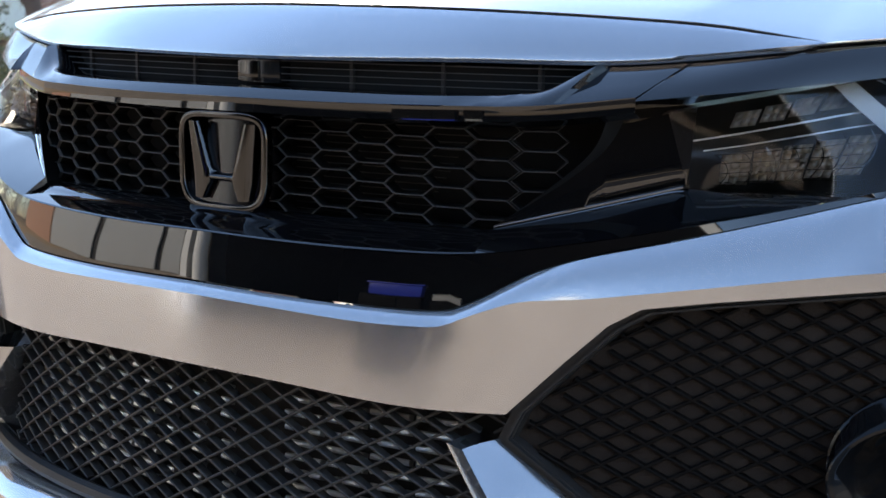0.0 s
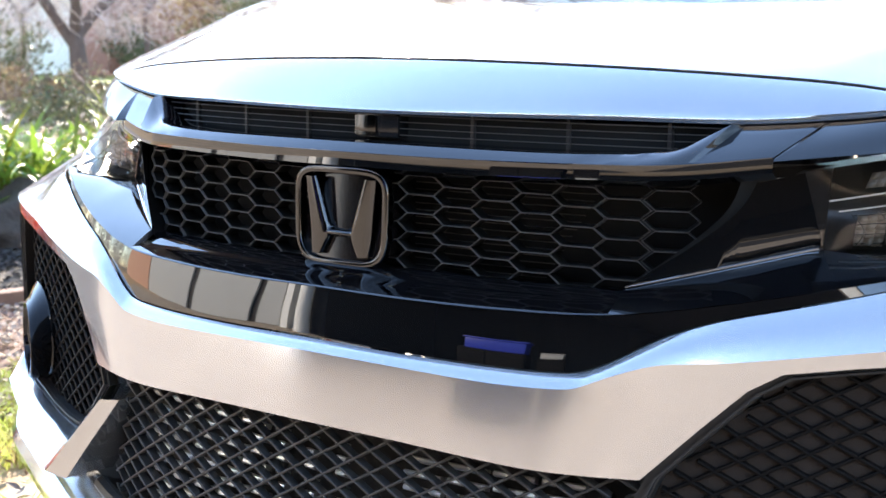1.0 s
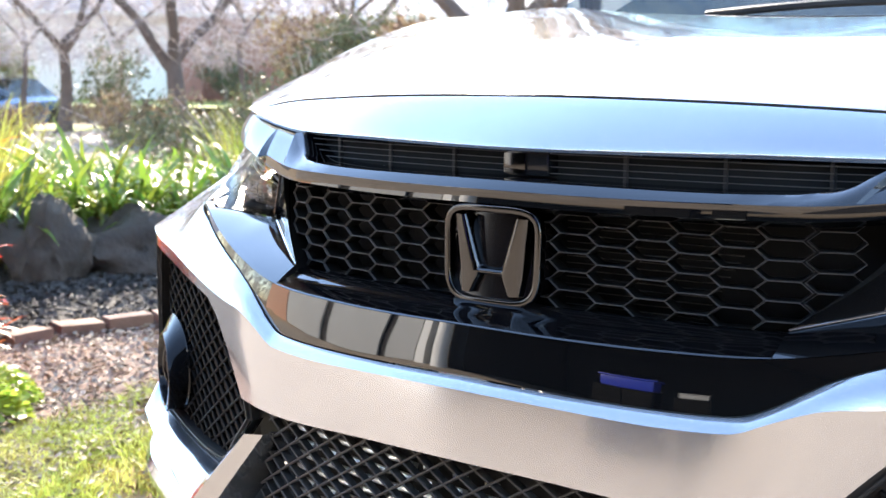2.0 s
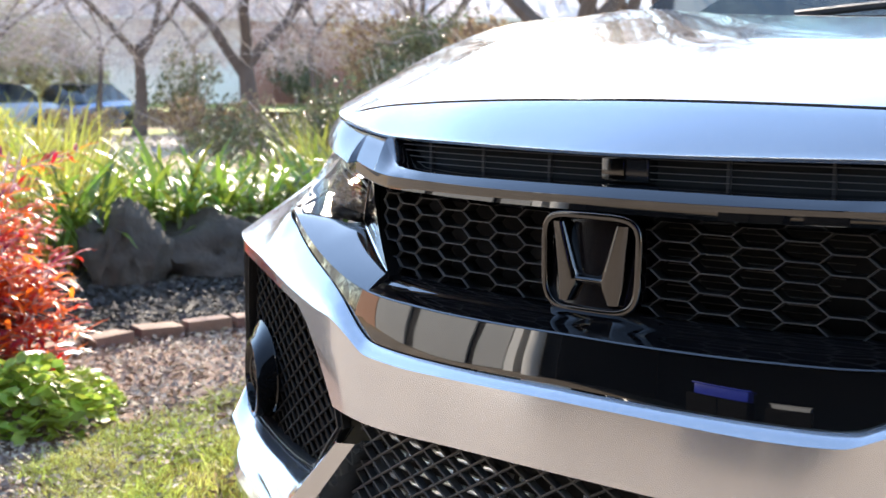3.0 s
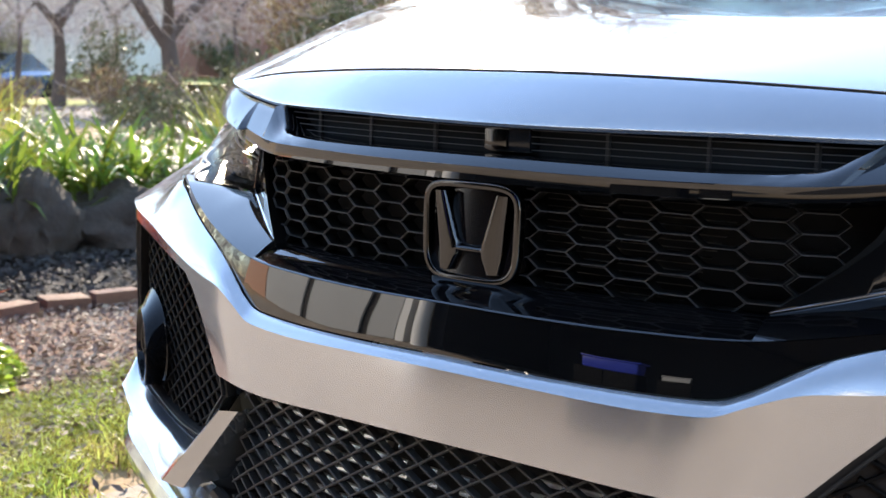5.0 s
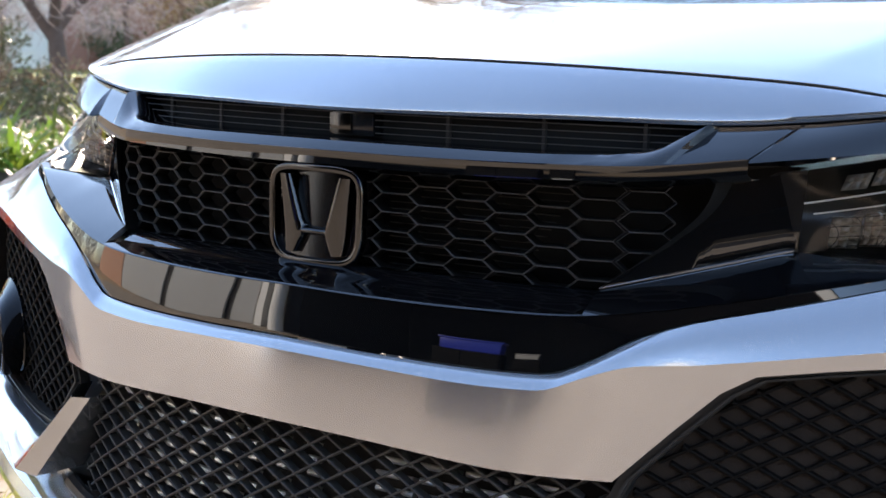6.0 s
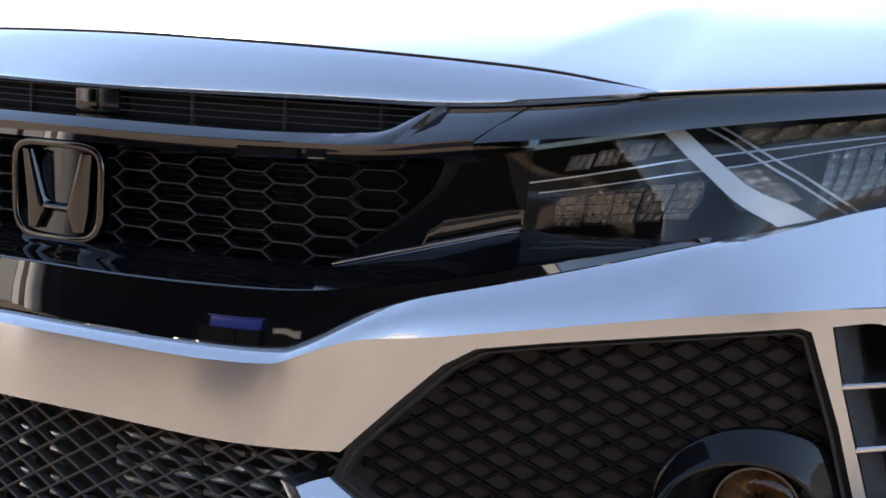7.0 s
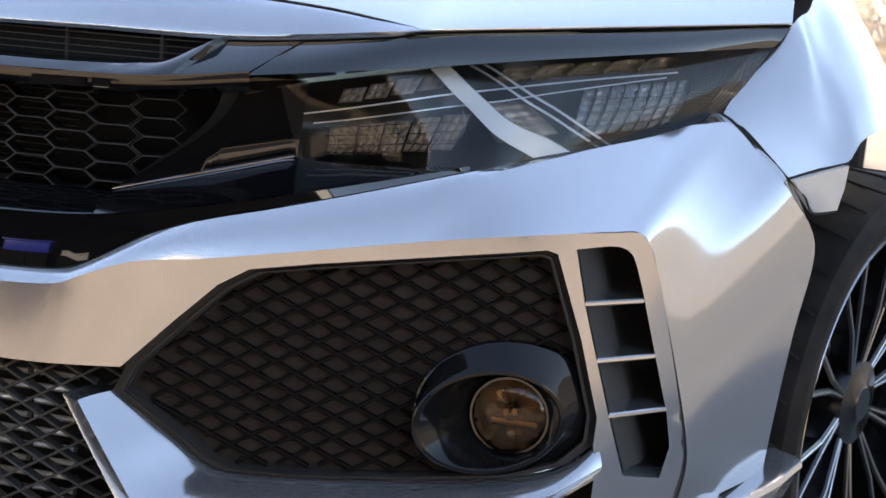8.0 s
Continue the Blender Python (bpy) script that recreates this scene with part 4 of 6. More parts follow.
            for i in range(ns * 4 + 1):
                u = s0 + (s1 - s0) * i / (ns * 4)
                swell = abs(math.sin(math.pi * i / 4) * math.sin(math.pi * j / 4)) ** 0.5
                row_.append(lamp_point(u + lean * (v - k0), v, dep - tilt * swell * push[min(ns - 1, i // 4)][min(nk - 1, j // 4)]))
            rows_.append(row_)
        return loft(rows_)

    for j in range(5):
        s0 = 0.062 + 0.066 * j
        lamp_part("reflector_cell", facets(s0, s0 + 0.060, 0.06 + 0.026 * j, 0.42 + 0.02 * j, 3, 4, 0.024, 300 + j, 0.05, 0.013), M_REFLECT, lamp, sharp=60)
    for j in range(4):
        s0 = 0.10 + 0.058 * j
        lamp_part("reflector_cell", facets(s0, s0 + 0.05, 0.70 + 0.02 * j, 0.86 + 0.022 * j, 3, 2, 0.026, 320 + j, 0.1, 0.006), M_DULL, lamp, sharp=60)
    for j in range(5):
        lamp_part("reflector_cell", module(0.465 + 0.072 * j, 0.865, 0.036, 0.075, 0.014, 0.008), M_REFLECT, lamp, smooth=False)
    # between the light bar and the twin lines, and the lower outer field
    lamp_part("reflector_field", facets(0.50, 0.62, 0.20, 0.60, 4, 5, 0.03, 340, -0.28, 0.006), M_DULL, lamp, sharp=60)
    lamp_part("reflector_field", facets(0.655, 0.88, 0.12, 0.64, 9, 6, 0.03, 350, -0.06, 0.008), M_FIELD, lamp, sharp=60)
    for j in range(9):
        s = 0.64 + 0.03 * j
        rows = [[lamp_point(s + a - 0.05 * k * k, k, dep) for k in linspace(0.12, 0.66, 8)] for a, dep in ((-0.0045, 0.03), (0, 0.019), (0.0045, 0.03))]
        lamp_part("lamp_rib", loft(rows), M_LAMP, lamp)
    for k in (0.24, 0.38, 0.52):
        rows = [[lamp_point(s, k + a + 0.03 * math.sin(14 * s), dep) for s in linspace(0.63 + 0.1 * (0.6 - k), 0.89, 20)] for a, dep in ((-0.012, 0.026), (0, 0.017), (0.012, 0.026))]
        lamp_part("lamp_rib", loft(rows), M_CHROME, lamp)
    # fine bright edges of the reflector facets
    for k in (0.10, 0.20, 0.31, 0.41):
        bm = bmesh.new()
        tube(bm, [lamp_point(s, k + 0.09 * s + 0.004 * math.sin(47 * s + 9 * k), 0.0155) for s in linspace(0.065, 0.41 - 0.1 * k, 26)], 0.0004, 4)
        lamp_part("facet_edge", bm, M_CHROME, lamp)
    for j in range(7):
        bm = bmesh.new()
        tube(bm, [lamp_point(0.065 + 0.052 * j + 0.022 * math.sin(math.pi * q), 0.07 + 0.02 * j + 0.36 * q, 0.0155) for q in linspace(0, 1, 9)], 0.0004, 4)
        lamp_part("facet_edge", bm, M_CHROME, lamp)
    for j in range(8):
        bm = bmesh.new()
        tube(bm, [lamp_point(0.655 + 0.03 * j - 0.03 * q + 0.012 * math.sin(math.pi * q), 0.14 + 0.5 * q, 0.0165) for q in linspace(0, 1, 9)], 0.0004, 4)
        lamp_part("facet_edge", bm, M_CHROME, lamp)
    # fluted lower border and the rounded outer end
    for j in range(5):
        bm = bmesh.new()
        tube(bm, [lamp_point(s, 0.012 + 0.026 * j * min(1, (s - 0.52) * 4), 0.006) for s in linspace(0.53, 0.985, 28)], 0.0007, 5)
        lamp_part("flute", bm, M_CHROME, lamp)
    for j in range(6):
        bm = bmesh.new()
        tube(bm, [lamp_point(0.905 + 0.013 * j + 0.03 * math.sin(math.pi * (k + 0.1)), k, 0.008) for k in linspace(0.12, 0.93, 14)], 0.0006, 5)
        lamp_part("flute", bm, M_CHROME, lamp)
    lens = facing(loft([[lamp_point(s, k) for s in s_list] for k in k_list]), Vector((0.5, -0.8, 0.3)))
    lens_ob = lamp_part("lens", lens, M_LENS, lamp, "clear polycarbonate lens")
    lens_ob.visible_shadow = False
    bm = bmesh.new()
    tube(bm, [lamp_point(s, -0.012, 0.004) for s in linspace(0.45, 0.99, 30)], 0.0034, 6)
    lamp_part("lamp_seal", bm, M_BLACK, lamp)


# ---- front wings ----
stations = [
    [(0.842, 0.576, 0.818), (0.799, 0.500, 0.736), (0.823, 0.502, 0.721), (0.850, 0.5045, 0.697), (0.879, 0.508, 0.6695)],
    [(0.856, 0.592, 0.841), (0.867, 0.572, 0.80), (0.881, 0.553, 0.757), (0.896, 0.540, 0.717), (0.9105, 0.532, 0.6815)],
    [(0.862, 0.62, 0.851), (0.880, 0.602, 0.815), (0.902, 0.583, 0.765), (0.922, 0.568, 0.72), (0.9395, 0.557, 0.6895)],
    [(0.868, 0.65, 0.858), (0.892, 0.638, 0.822), (0.918, 0.618, 0.78), (0.937, 0.602, 0.745), (0.952, 0.590, 0.713)],
    [(0.868, 0.72, 0.882), (0.900, 0.71, 0.852), (0.932, 0.70, 0.81), (0.957, 0.675, 0.765), (0.974, 0.66, 0.7265)],
    [(0.862, 0.80, 0.905), (0.901, 0.80, 0.872), (0.940, 0.80, 0.825), (0.968, 0.80, 0.775), (0.982, 0.80, 0.738)],
    [(0.852, 0.90, 0.925), (0.894, 0.90, 0.888), (0.938, 0.90, 0.83), (0.968, 0.90, 0.778), (0.982, 0.90, 0.738)],
    [(0.838, 1.02, 0.942), (0.880, 1.02, 0.91), (0.922, 1.02, 0.83), (0.945, 1.02, 0.76), (0.958, 1.02, 0.70)],
    [(0.828, 1.12, 0.960), (0.866, 1.12, 0.915), (0.900, 1.12, 0.81), (0.918, 1.12, 0.71), (0.925, 1.12, 0.62)],
    [(0.82, 1.22, 0.963), (0.86, 1.22, 0.92), (0.887, 1.22, 0.79), (0.895, 1.22, 0.56), (0.9, 1.22, 0.37)],
    [(0.815, 1.36, 0.965), (0.855, 1.36, 0.925), (0.883, 1.36, 0.76), (0.888, 1.36, 0.5), (0.87, 1.36, 0.22)],
]
rows = [spline(st, 24) for st in stations]
cols = list(zip(*rows))
rows = list(zip(*[[tuple(p) for p in spline(c, 60)] for c in cols]))
rows = [[tuple(p) for p in r] for r in rows]
wing = loft(rows, flip=True)
both("front_wing", wing, M_SILVER, car, "silver painted front wing", sharp=50)
mark = loft([[(0.886, 0.502, 0.6675), (0.914, 0.525, 0.677), (0.942, 0.551, 0.686)], [(0.898, 0.519, 0.648), (0.918, 0.533, 0.656), (0.9405, 0.551, 0.66)], [(0.911, 0.537, 0.629), (0.922, 0.543, 0.630), (0.9355, 0.55, 0.633)]])
bmesh.ops.reverse_faces(mark, faces=mark.faces[:])
rim_back(mark, Vector((-0.006, 0.002, 0)))
both("side_marker", mark, M_MARKER, car, "clear amber side marker lamp")
outline = spline([(0.8795, 0.5045, 0.6685), (0.8995, 0.5215, 0.6475), (0.9095, 0.535, 0.628), (0.9355, 0.549, 0.6315)], 16)
bm = bmesh.new()
tube(bm, [Vector(p) + Vector((0, -0.001, 0)) for p in outline], 0.0013, 5)
both("seam", bm, M_CAVITY, car)
bm = bmesh.new()
tube(bm, [Vector((0, -0.0012, 0.0)) + Vector(p) for p in spline([(0.797, 0.4975, 0.7345), (0.8115, 0.4985, 0.7265), (0.8367, 0.4965, 0.7065), (0.8786, 0.5035, 0.6685)], 20)], 0.0012, 5)
both("seam", bm, M_CAVITY, car)
bm = bmesh.new()
tube(bm, [(0.8815, 0.5055, 0.6695), (0.912, 0.5305, 0.6805), (0.941, 0.556, 0.689)], 0.0011, 5)
both("seam", bm, M_CAVITY, car)
for sgn in (1, -1):
    liner = bmesh.new()
    ring = [[(sgn * x, 0.885 + 0.37 * math.cos(a), 0.34 + 0.395 * math.sin(a)) for a in linspace(-0.25, math.pi + 0.3, 28)] for x in (0.872, 0.6)]
    part("arch_liner", loft(ring, flip=sgn > 0), M_CAVITY, car)


# ---- wheels ----
def build_wheel():
    w = new("wheel")
    prof = [(0.252, -0.095), (0.272, -0.112), (0.296, -0.118), (0.312, -0.104), (0.3215, -0.088), (0.3245, -0.05), (0.3245, 0.05), (0.3215, 0.088), (0.314, 0.106), (0.296, 0.116),
            (0.276, 0.114), (0.262, 0.106), (0.252, 0.09)]
    tyre = lathe(prof, 96, "x")
    bmesh.ops.recalc_face_normals(tyre, faces=tyre.faces)
    t = part("tyre", tyre, M_TYRE, w, "black low-profile tyre")
    grooves = bmesh.new()
    for k in range(36):
        a = 2 * math.pi * k / 36
        for sx in (0.055, -0.055):
            p = [(sx + u * 0.05, (0.3252) * math.cos(a + u * 0.06), (0.3252) * math.sin(a + u * 0.06)) for u in (-1, 0, 1)]
            tube(grooves, p, 0.0018, 4)
    part("tread", grooves, M_CAVITY, t)
    rim = lathe([(0.259, 0.1), (0.256, 0.107), (0.249, 0.104), (0.245, 0.085), (0.238, 0.0), (0.233, -0.09), (0.245, -0.1)], 72, "x")
    bmesh.ops.recalc_face_normals(rim, faces=rim.faces)
    r = part("rim", rim, M_RIM, w, "gloss black rim")
    lip = lathe([(0.2605, 0.1035), (0.2580, 0.1085), (0.2555, 0.1075), (0.254, 0.103)], 72, "x")
    part("rim_lip", lip, M_CUT, r)
    for k in range(10):
        a = 2 * math.pi * k / 10
        for fork in (-1, 1):
            bm = bmesh.new()
            a2 = a + fork * 0.13
            p0 = Vector((0.072, 0.055 * math.cos(a + fork * 0.05), 0.055 * math.sin(a + fork * 0.05)))
            p1 = Vector((0.085, 0.14 * math.cos(a + fork * 0.06), 0.14 * math.sin(a + fork * 0.06)))
            p2 = Vector((0.098, 0.250 * math.cos(a2), 0.250 * math.sin(a2)))
            for u, v in ((p0, p1), (p1, p2)):
                beam(bm, u, v, 0.0105, 0.03, Vector((-1, 0, 0)))
            part("spoke", bm, M_RIM, r)
            bm = bmesh.new()
            for u, v in ((p0, p1), (p1, p2)):
                side_ = Vector((0.0012, 0, 0))
                beam(bm, u + side_, v + side_, 0.0042, 0.002, Vector((-1, 0, 0)))
            part("spoke_edge", bm, M_CUT, r)
    hub = lathe([(0.001, 0.082), (0.024, 0.082), (0.03, 0.078), (0.06, 0.074), (0.068, 0.06), (0.068, 0.0)], 40, "x")
    bmesh.ops.recalc_face_normals(hub, faces=hub.faces)
    part("hub", hub, M_RIM, w)
    disc = lathe([(0.06, 0.01), (0.165, 0.01), (0.165, -0.012), (0.06, -0.012)], 56, "x")
    bmesh.ops.recalc_face_normals(disc, faces=disc.faces)
    part("brake_disc", disc, M_FIN, w, "grey steel brake disc")
    return w


wheel = build_wheel()
wheel.parent = car
wheel.matrix_basis = pose(0.922, 0.875, 0.3245, 14, 0, -20.5)
for x, y, rz in ((-0.922, 0.875, 163), (0.80, 3.585, 0), (-0.80, 3.585, 180)):
    copy_thing(wheel, pose(x, y, 0.3245, 0, 0, rz))


# ---- cabin and rear, seen only past the bonnet's edge ----
cowl = loft([[(x, 1.30 - 0.25 * (x / 0.86) ** 2 + dy, 0.985 - 0.055 * (x / 0.86) ** 2 + dz) for x in linspace(-0.78, 0.78, 30)] for dy, dz in ((-0.02, -0.02), (0.02, -0.015), (0.12, -0.01))])
part("cowl", cowl, M_BLACK, car)
rows = []
for t in linspace(0, 1, 10):
    rows.append([(x * (1 - 0.22 * t), 1.40 - 0.25 * (x / 0.86) ** 2 + 0.78 * t - 0.1 * (x / 0.8) ** 2 * t, 0.965 - 0.04 * (x / 0.86) ** 2 + 0.42 * t ** 0.93 - 0.03 * (x / 0.8) ** 2 * t) for x in linspace(-0.8, 0.8, 24)])
part("windscreen", loft(rows), M_SCREEN, car, "tinted windscreen")
for x0 in (-0.45, 0.15):
    bm = bmesh.new()
    tube(bm, [(x0 + 0.55 * t, 1.37 - 0.02 * math.sin(3 * t) - 0.2 * ((x0 + 0.55 * t) / 0.86) ** 2, 0.985 + 0.02 * math.sin(2.5 * t)) for t in linspace(0, 1, 12)], 0.008, 6)
    part("wiper", bm, M_BLACK, car)
rows = []
for y, w, h in ((2.06, 0.60, 1.355), (2.3, 0.605, 1.40), (2.8, 0.60, 1.41), (3.3, 0.58, 1.375), (3.75, 0.55, 1.26), (4.1, 0.56, 1.12)):
    rows.append([(w * math.sin(a), y, h - 0.05 * (1 - math.cos(a))) for a in linspace(-1.45, 1.45, 20)])
part("roof", loft(rows, flip=False), M_SILVER, car)
for sgn in (1, -1):
    glass_rows = [[(sgn * (0.84 - 0.02 * k), y0, z0 - 0.02) for k, y0, z0 in ((0, 1.45, 0.97), (0, 2.0, 0.985), (0, 3.0, 1.0), (0, 3.9, 1.02))],
                  [(sgn * 0.605, y0, z0) for y0, z0 in ((2.05, 1.30), (2.3, 1.345), (3.0, 1.345), (3.7, 1.22))]]
    part("side_window", loft(glass_rows, flip=sgn > 0), M_SCREEN, car)
    rows = []
    for y in linspace(1.36, 4.45, 20):
        t = (y - 1.36) / 3.09
        w = 0.883 - 0.10 * max(0, t - 0.75) ** 2 * 16 * 0.25
        arch = math.sqrt(max(0, 0.35 ** 2 - (y - 3.585) ** 2))
        lowz = max(0.2, 0.3245 + arch) if abs(y - 3.585) < 0.35 else 0.2
        rows.append([(sgn * (w - 0.035), y, 0.95 + 0.07 * t), (sgn * w, y, 0.90), (sgn * (w + 0.005), y, 0.72), (sgn * (w + 0.002), y, max(0.5, lowz)), (sgn * (w - 0.02), y, lowz)])
    part("body_side", loft(rows, flip=sgn < 0), M_SILVER, car)
rows = [[(x, 4.45 + 0.04 * math.cos(x * 1.6), z) for x in linspace(-0.85, 0.85, 12)] for z in (0.25, 0.6, 0.9, 1.02)]
rows.append([(x, 4.1, 1.1) for x in linspace(-0.6, 0.6, 12)])
part("tail", loft(rows, flip=True), M_SILVER, car)
part("floor_pan", loft([[(x, y, 0.2) for x in (-0.85, 0.85)] for y in (0.3, 4.4)]), M_SKIN2, car)


# ---- ground and the garden beside the drive ----
M_GRASS = material("winter_lawn", (0.30, 0.21, 0.10), 0.9, vary=0.6, scale=1.5, fine=0.5, fine_scale=60, bump=0.5, bump_scale=80, second=(0.40, 0.26, 0.15))
M_DRIVE = material("concrete_drive", (0.36, 0.288, 0.215), 0.85, vary=0.75, scale=1.6, fine=0.3, fine_scale=90, bump=0.25, bump_scale=200)
M_LAWN = material("sunlit_green_lawn", (0.30, 0.36, 0.07), 0.9, vary=0.5, scale=0.8, fine=0.4, fine_scale=30, second=(0.36, 0.33, 0.10))
M_VERGE = material("grey_leafy_verge", (0.30, 0.27, 0.25), 0.95, vary=0.5, scale=1.2, fine=0.5, fine_scale=40, bump=0.5, bump_scale=40)
M_PAVING = material("grey_paving", (0.15, 0.148, 0.14), 0.85, vary=0.6, scale=1.6, fine=0.3, fine_scale=90, bump=0.25, bump_scale=200)
M_SOIL = material("leaf_litter_soil", (0.24, 0.145, 0.10), 0.95, vary=0.5, scale=3, fine=0.6, fine_scale=70, bump=0.8, bump_scale=60)
# near black: shade under the plants is put into the mulch colour
M_MULCH = material("shaded_mulch", (0.03, 0.025, 0.022), 0.9, vary=0.5, scale=4, fine=0.6, fine_scale=80, bump=0.8, bump_scale=60)
M_ROAD = material("asphalt", (0.12, 0.12, 0.125), 0.9, vary=0.3, scale=0.5, fine=0.3, fine_scale=40)
M_BRICK = material("edging_brick", (0.21, 0.115, 0.08), 0.85, vary=0.5, scale=14, fine=0.4, fine_scale=120, bump=0.4, bump_scale=120, piece=0.25)
M_WALLBRICK = material("house_brick", (0.42, 0.22, 0.16), 0.85, vary=0.4, scale=6, fine=0.4, fine_scale=60, piece=0.2)
M_ROCK = material("garden_rock", (0.085, 0.066, 0.05), 0.9, vary=0.9, scale=7, fine=0.5, fine_scale=45, bump=0.9, bump_scale=30)
M_LEAF = material("strap_leaf", (0.14, 0.235, 0.03), 0.33, vary=0.5, scale=10, transl=0.5, piece=0.5, second=(0.24, 0.25, 0.045))
M_REED = material("tall_grass", (0.36, 0.37, 0.06), 0.5, vary=0.5, scale=10, transl=0.45, piece=0.45, second=(0.5, 0.42, 0.13))
M_RED = material("red_nandina_leaf", (0.55, 0.035, 0.018), 0.4, vary=0.4, scale=8, transl=0.5, piece=0.6, second=(0.72, 0.20, 0.02))
M_HERB = material("bright_herb_leaf", (0.36, 0.46, 0.07), 0.45, vary=0.5, scale=10, transl=0.45, piece=0.4)
M_OLIVE = material("pale_olive_leaf", (0.40, 0.39, 0.24), 0.6, vary=0.5, scale=4, transl=0.3, piece=0.4)
M_BARK = material("grey_bark", (0.13, 0.10, 0.085), 0.9, vary=0.6, scale=6, bump=0.7, bump_scale=30)
# pale: the bright haze over the background trees is put into this colour
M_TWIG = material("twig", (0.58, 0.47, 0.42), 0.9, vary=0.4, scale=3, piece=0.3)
M_SHRUB = material("dark_shrub_leaf", (0.11, 0.13, 0.065), 0.55, vary=0.5, scale=4, transl=0.25, piece=0.5, second=(0.12, 0.09, 0.05))
M_BROWN = material("brown_shrub_leaf", (0.30, 0.21, 0.13), 0.7, vary=0.5, scale=4, transl=0.25, piece=0.5)
M_RENDER = material("pale_wall", (0.80, 0.70, 0.66), 0.85, vary=0.2, scale=1.5)
M_WHITE = material("white_door_paint", (0.80, 0.80, 0.78), 0.5, vary=0.1, scale=2)
M_ROOF = material("roof_tiles", (0.56, 0.48, 0.45), 0.85, vary=0.4, scale=3)
# near black: the garage's inner shade is put into this colour
M_SHADE = material("shaded_interior", (0.02, 0.02, 0.02), 0.9, vary=0.3)
M_BLUE = material("blue_paint", (0.05, 0.12, 0.26), 0.25, 0.3, vary=0.2, coat=1.0)
M_PALE = material("pale_car_paint", (0.36, 0.46, 0.60), 0.3, 0.3, vary=0.1, coat=1.0)
# veiling haze over the distance is painted in as a pale colour
M_FAR_HAZE = material("far_woods", (0.60, 0.52, 0.48), 0.9, vary=0.5, scale=0.3)
rng = random.Random(7)


def flat(name, poly, z, mat, label, category, step=None):
    bm = bmesh.new()
    bm.faces.new([bm.verts.new((x, y, z)) for x, y in poly])
    ob = part(name, bm, mat, None, smooth=False)
    return setting(ob, label, category)


def ring_ground(r_list, n=48):
    rows_ = [[(r * math.cos(2 * math.pi * k / n), r * math.sin(2 * math.pi * k / n), -0.012 if r < 24 or r > 37.9 else -0.66) for k in range(n)] for r in r_list]
    bm = loft(rows_, closed=True)
    bm.faces.new([v for v in bm.verts[:n]])
    bmesh.ops.recalc_face_normals(bm, faces=bm.faces)
    return bm


setting(part("ground", ring_ground((3, 8, 20, 23.5, 28, 35.5, 38, 60, 200, 900, 3000)), M_GRASS, None, smooth=False), "patchy winter lawn with worn soil showing", "ground")
flat("driveway", [(-13, -13), (11.5, -13), (11.5, -0.5), (6.2, 0.5), (6.2, 12), (-1.25, 12), (-1.25, 0.0), (-13, -0.3)], -0.004, M_DRIVE, "pale sunlit concrete driveway", "driveway")
flat("side_path", [(1.15, -0.1), (6.2, 0.3), (6.2, 12), (1.15, 12)], 0.0, M_PAVING, "weathered grey paving beside the car", "paving")
# unseen dark sheet, added so lens and side plate reflect less bright drive
flat("side_bed", [(2.5, -1.7), (11.4, -1.7), (11.4, -5.9), (2.5, -5.9)], 0.0, M_MULCH, "unseen dark sheet added to darken what the headlamp lens reflects", "mulch")
HERE = Vector((0.71, -1.03, 0))


def spot(deg, dist, z=0.0):
    """A place on the plan: degrees left of the car's length, metres from the drive's front corner."""
    a = radians(deg)
    return Vector((HERE.x - math.sin(a) * dist, HERE.y + math.cos(a) * dist, z))


def band(name, degs, d0, d1, z, mat, label, category, wob=0.12, n=40):
    """A strip of ground between two distances, with uneven borders."""
    rows_ = []
    for k in range(7):
        t = k / 6
        row = []
        for i in range(n):
            dg = degs[0] + (degs[1] - degs[0]) * i / (n - 1)
            lo = d0(dg) + wob * noise.noise(Vector((dg * 0.35, 0, d0(dg))))
            hi = d1(dg) + wob * noise.noise(Vector((dg * 0.35, 5, d1(dg))))
            p = spot(dg, lo + (hi - lo) * t)
            p.z = z + 0.02 * noise.noise(p * 1.7) * math.sin(math.pi * t)
            row.append(p)
        rows_.append(row)
    bm = loft(rows_)
    bmesh.ops.recalc_face_normals(bm, faces=bm.faces)
    if bm.faces[0].normal.z < 0:
        bmesh.ops.reverse_faces(bm, faces=bm.faces[:])
    return setting(part(name, bm, mat), label, category)


def brick_d(dg):
    return float(np.interp(dg, [25, 40, 45, 49.7, 52.2, 54.7, 56.5, 58, 60.5, 64, 75], [5.1, 4.75, 4.6, 4.49, 4.42, 4.33, 4.2, 4.06, 3.95, 3.85, 3.7]))


def lawn_d(dg):
    return float(np.interp(dg, [20, 48, 51, 54, 57, 60, 75], [3.75, 3.5, 3.25, 3.05, 2.82, 2.58, 2.4]))


band("soil_bed", (18, 78), lawn_d, brick_d, 0.006, M_SOIL, "bare soil strewn with dry leaf litter", "soil")
band("mulch_bed", (18, 78), lambda d: brick_d(d) + 0.02, lambda d: 9.5, 0.02, M_MULCH, "mulch bed behind the brick edging, shade put into its dark colour", "mulch")
band("verge", (10, 85), lambda d: 15.5, lambda d: 21.0, -0.004, M_VERGE, "leaf-strewn grey verge under the trees", "verge", wob=1.2)
band("street_lawn", (5, 90), lambda d: 21.2, lambda d: 23.4, -0.002, M_LAWN, "sunlit green strip of lawn by the street", "lawn", wob=0.3)
band("street", (0, 95), lambda d: 28.3, lambda d: 35.3, -0.64, M_ROAD, "grey suburban street", "street", wob=0.2)

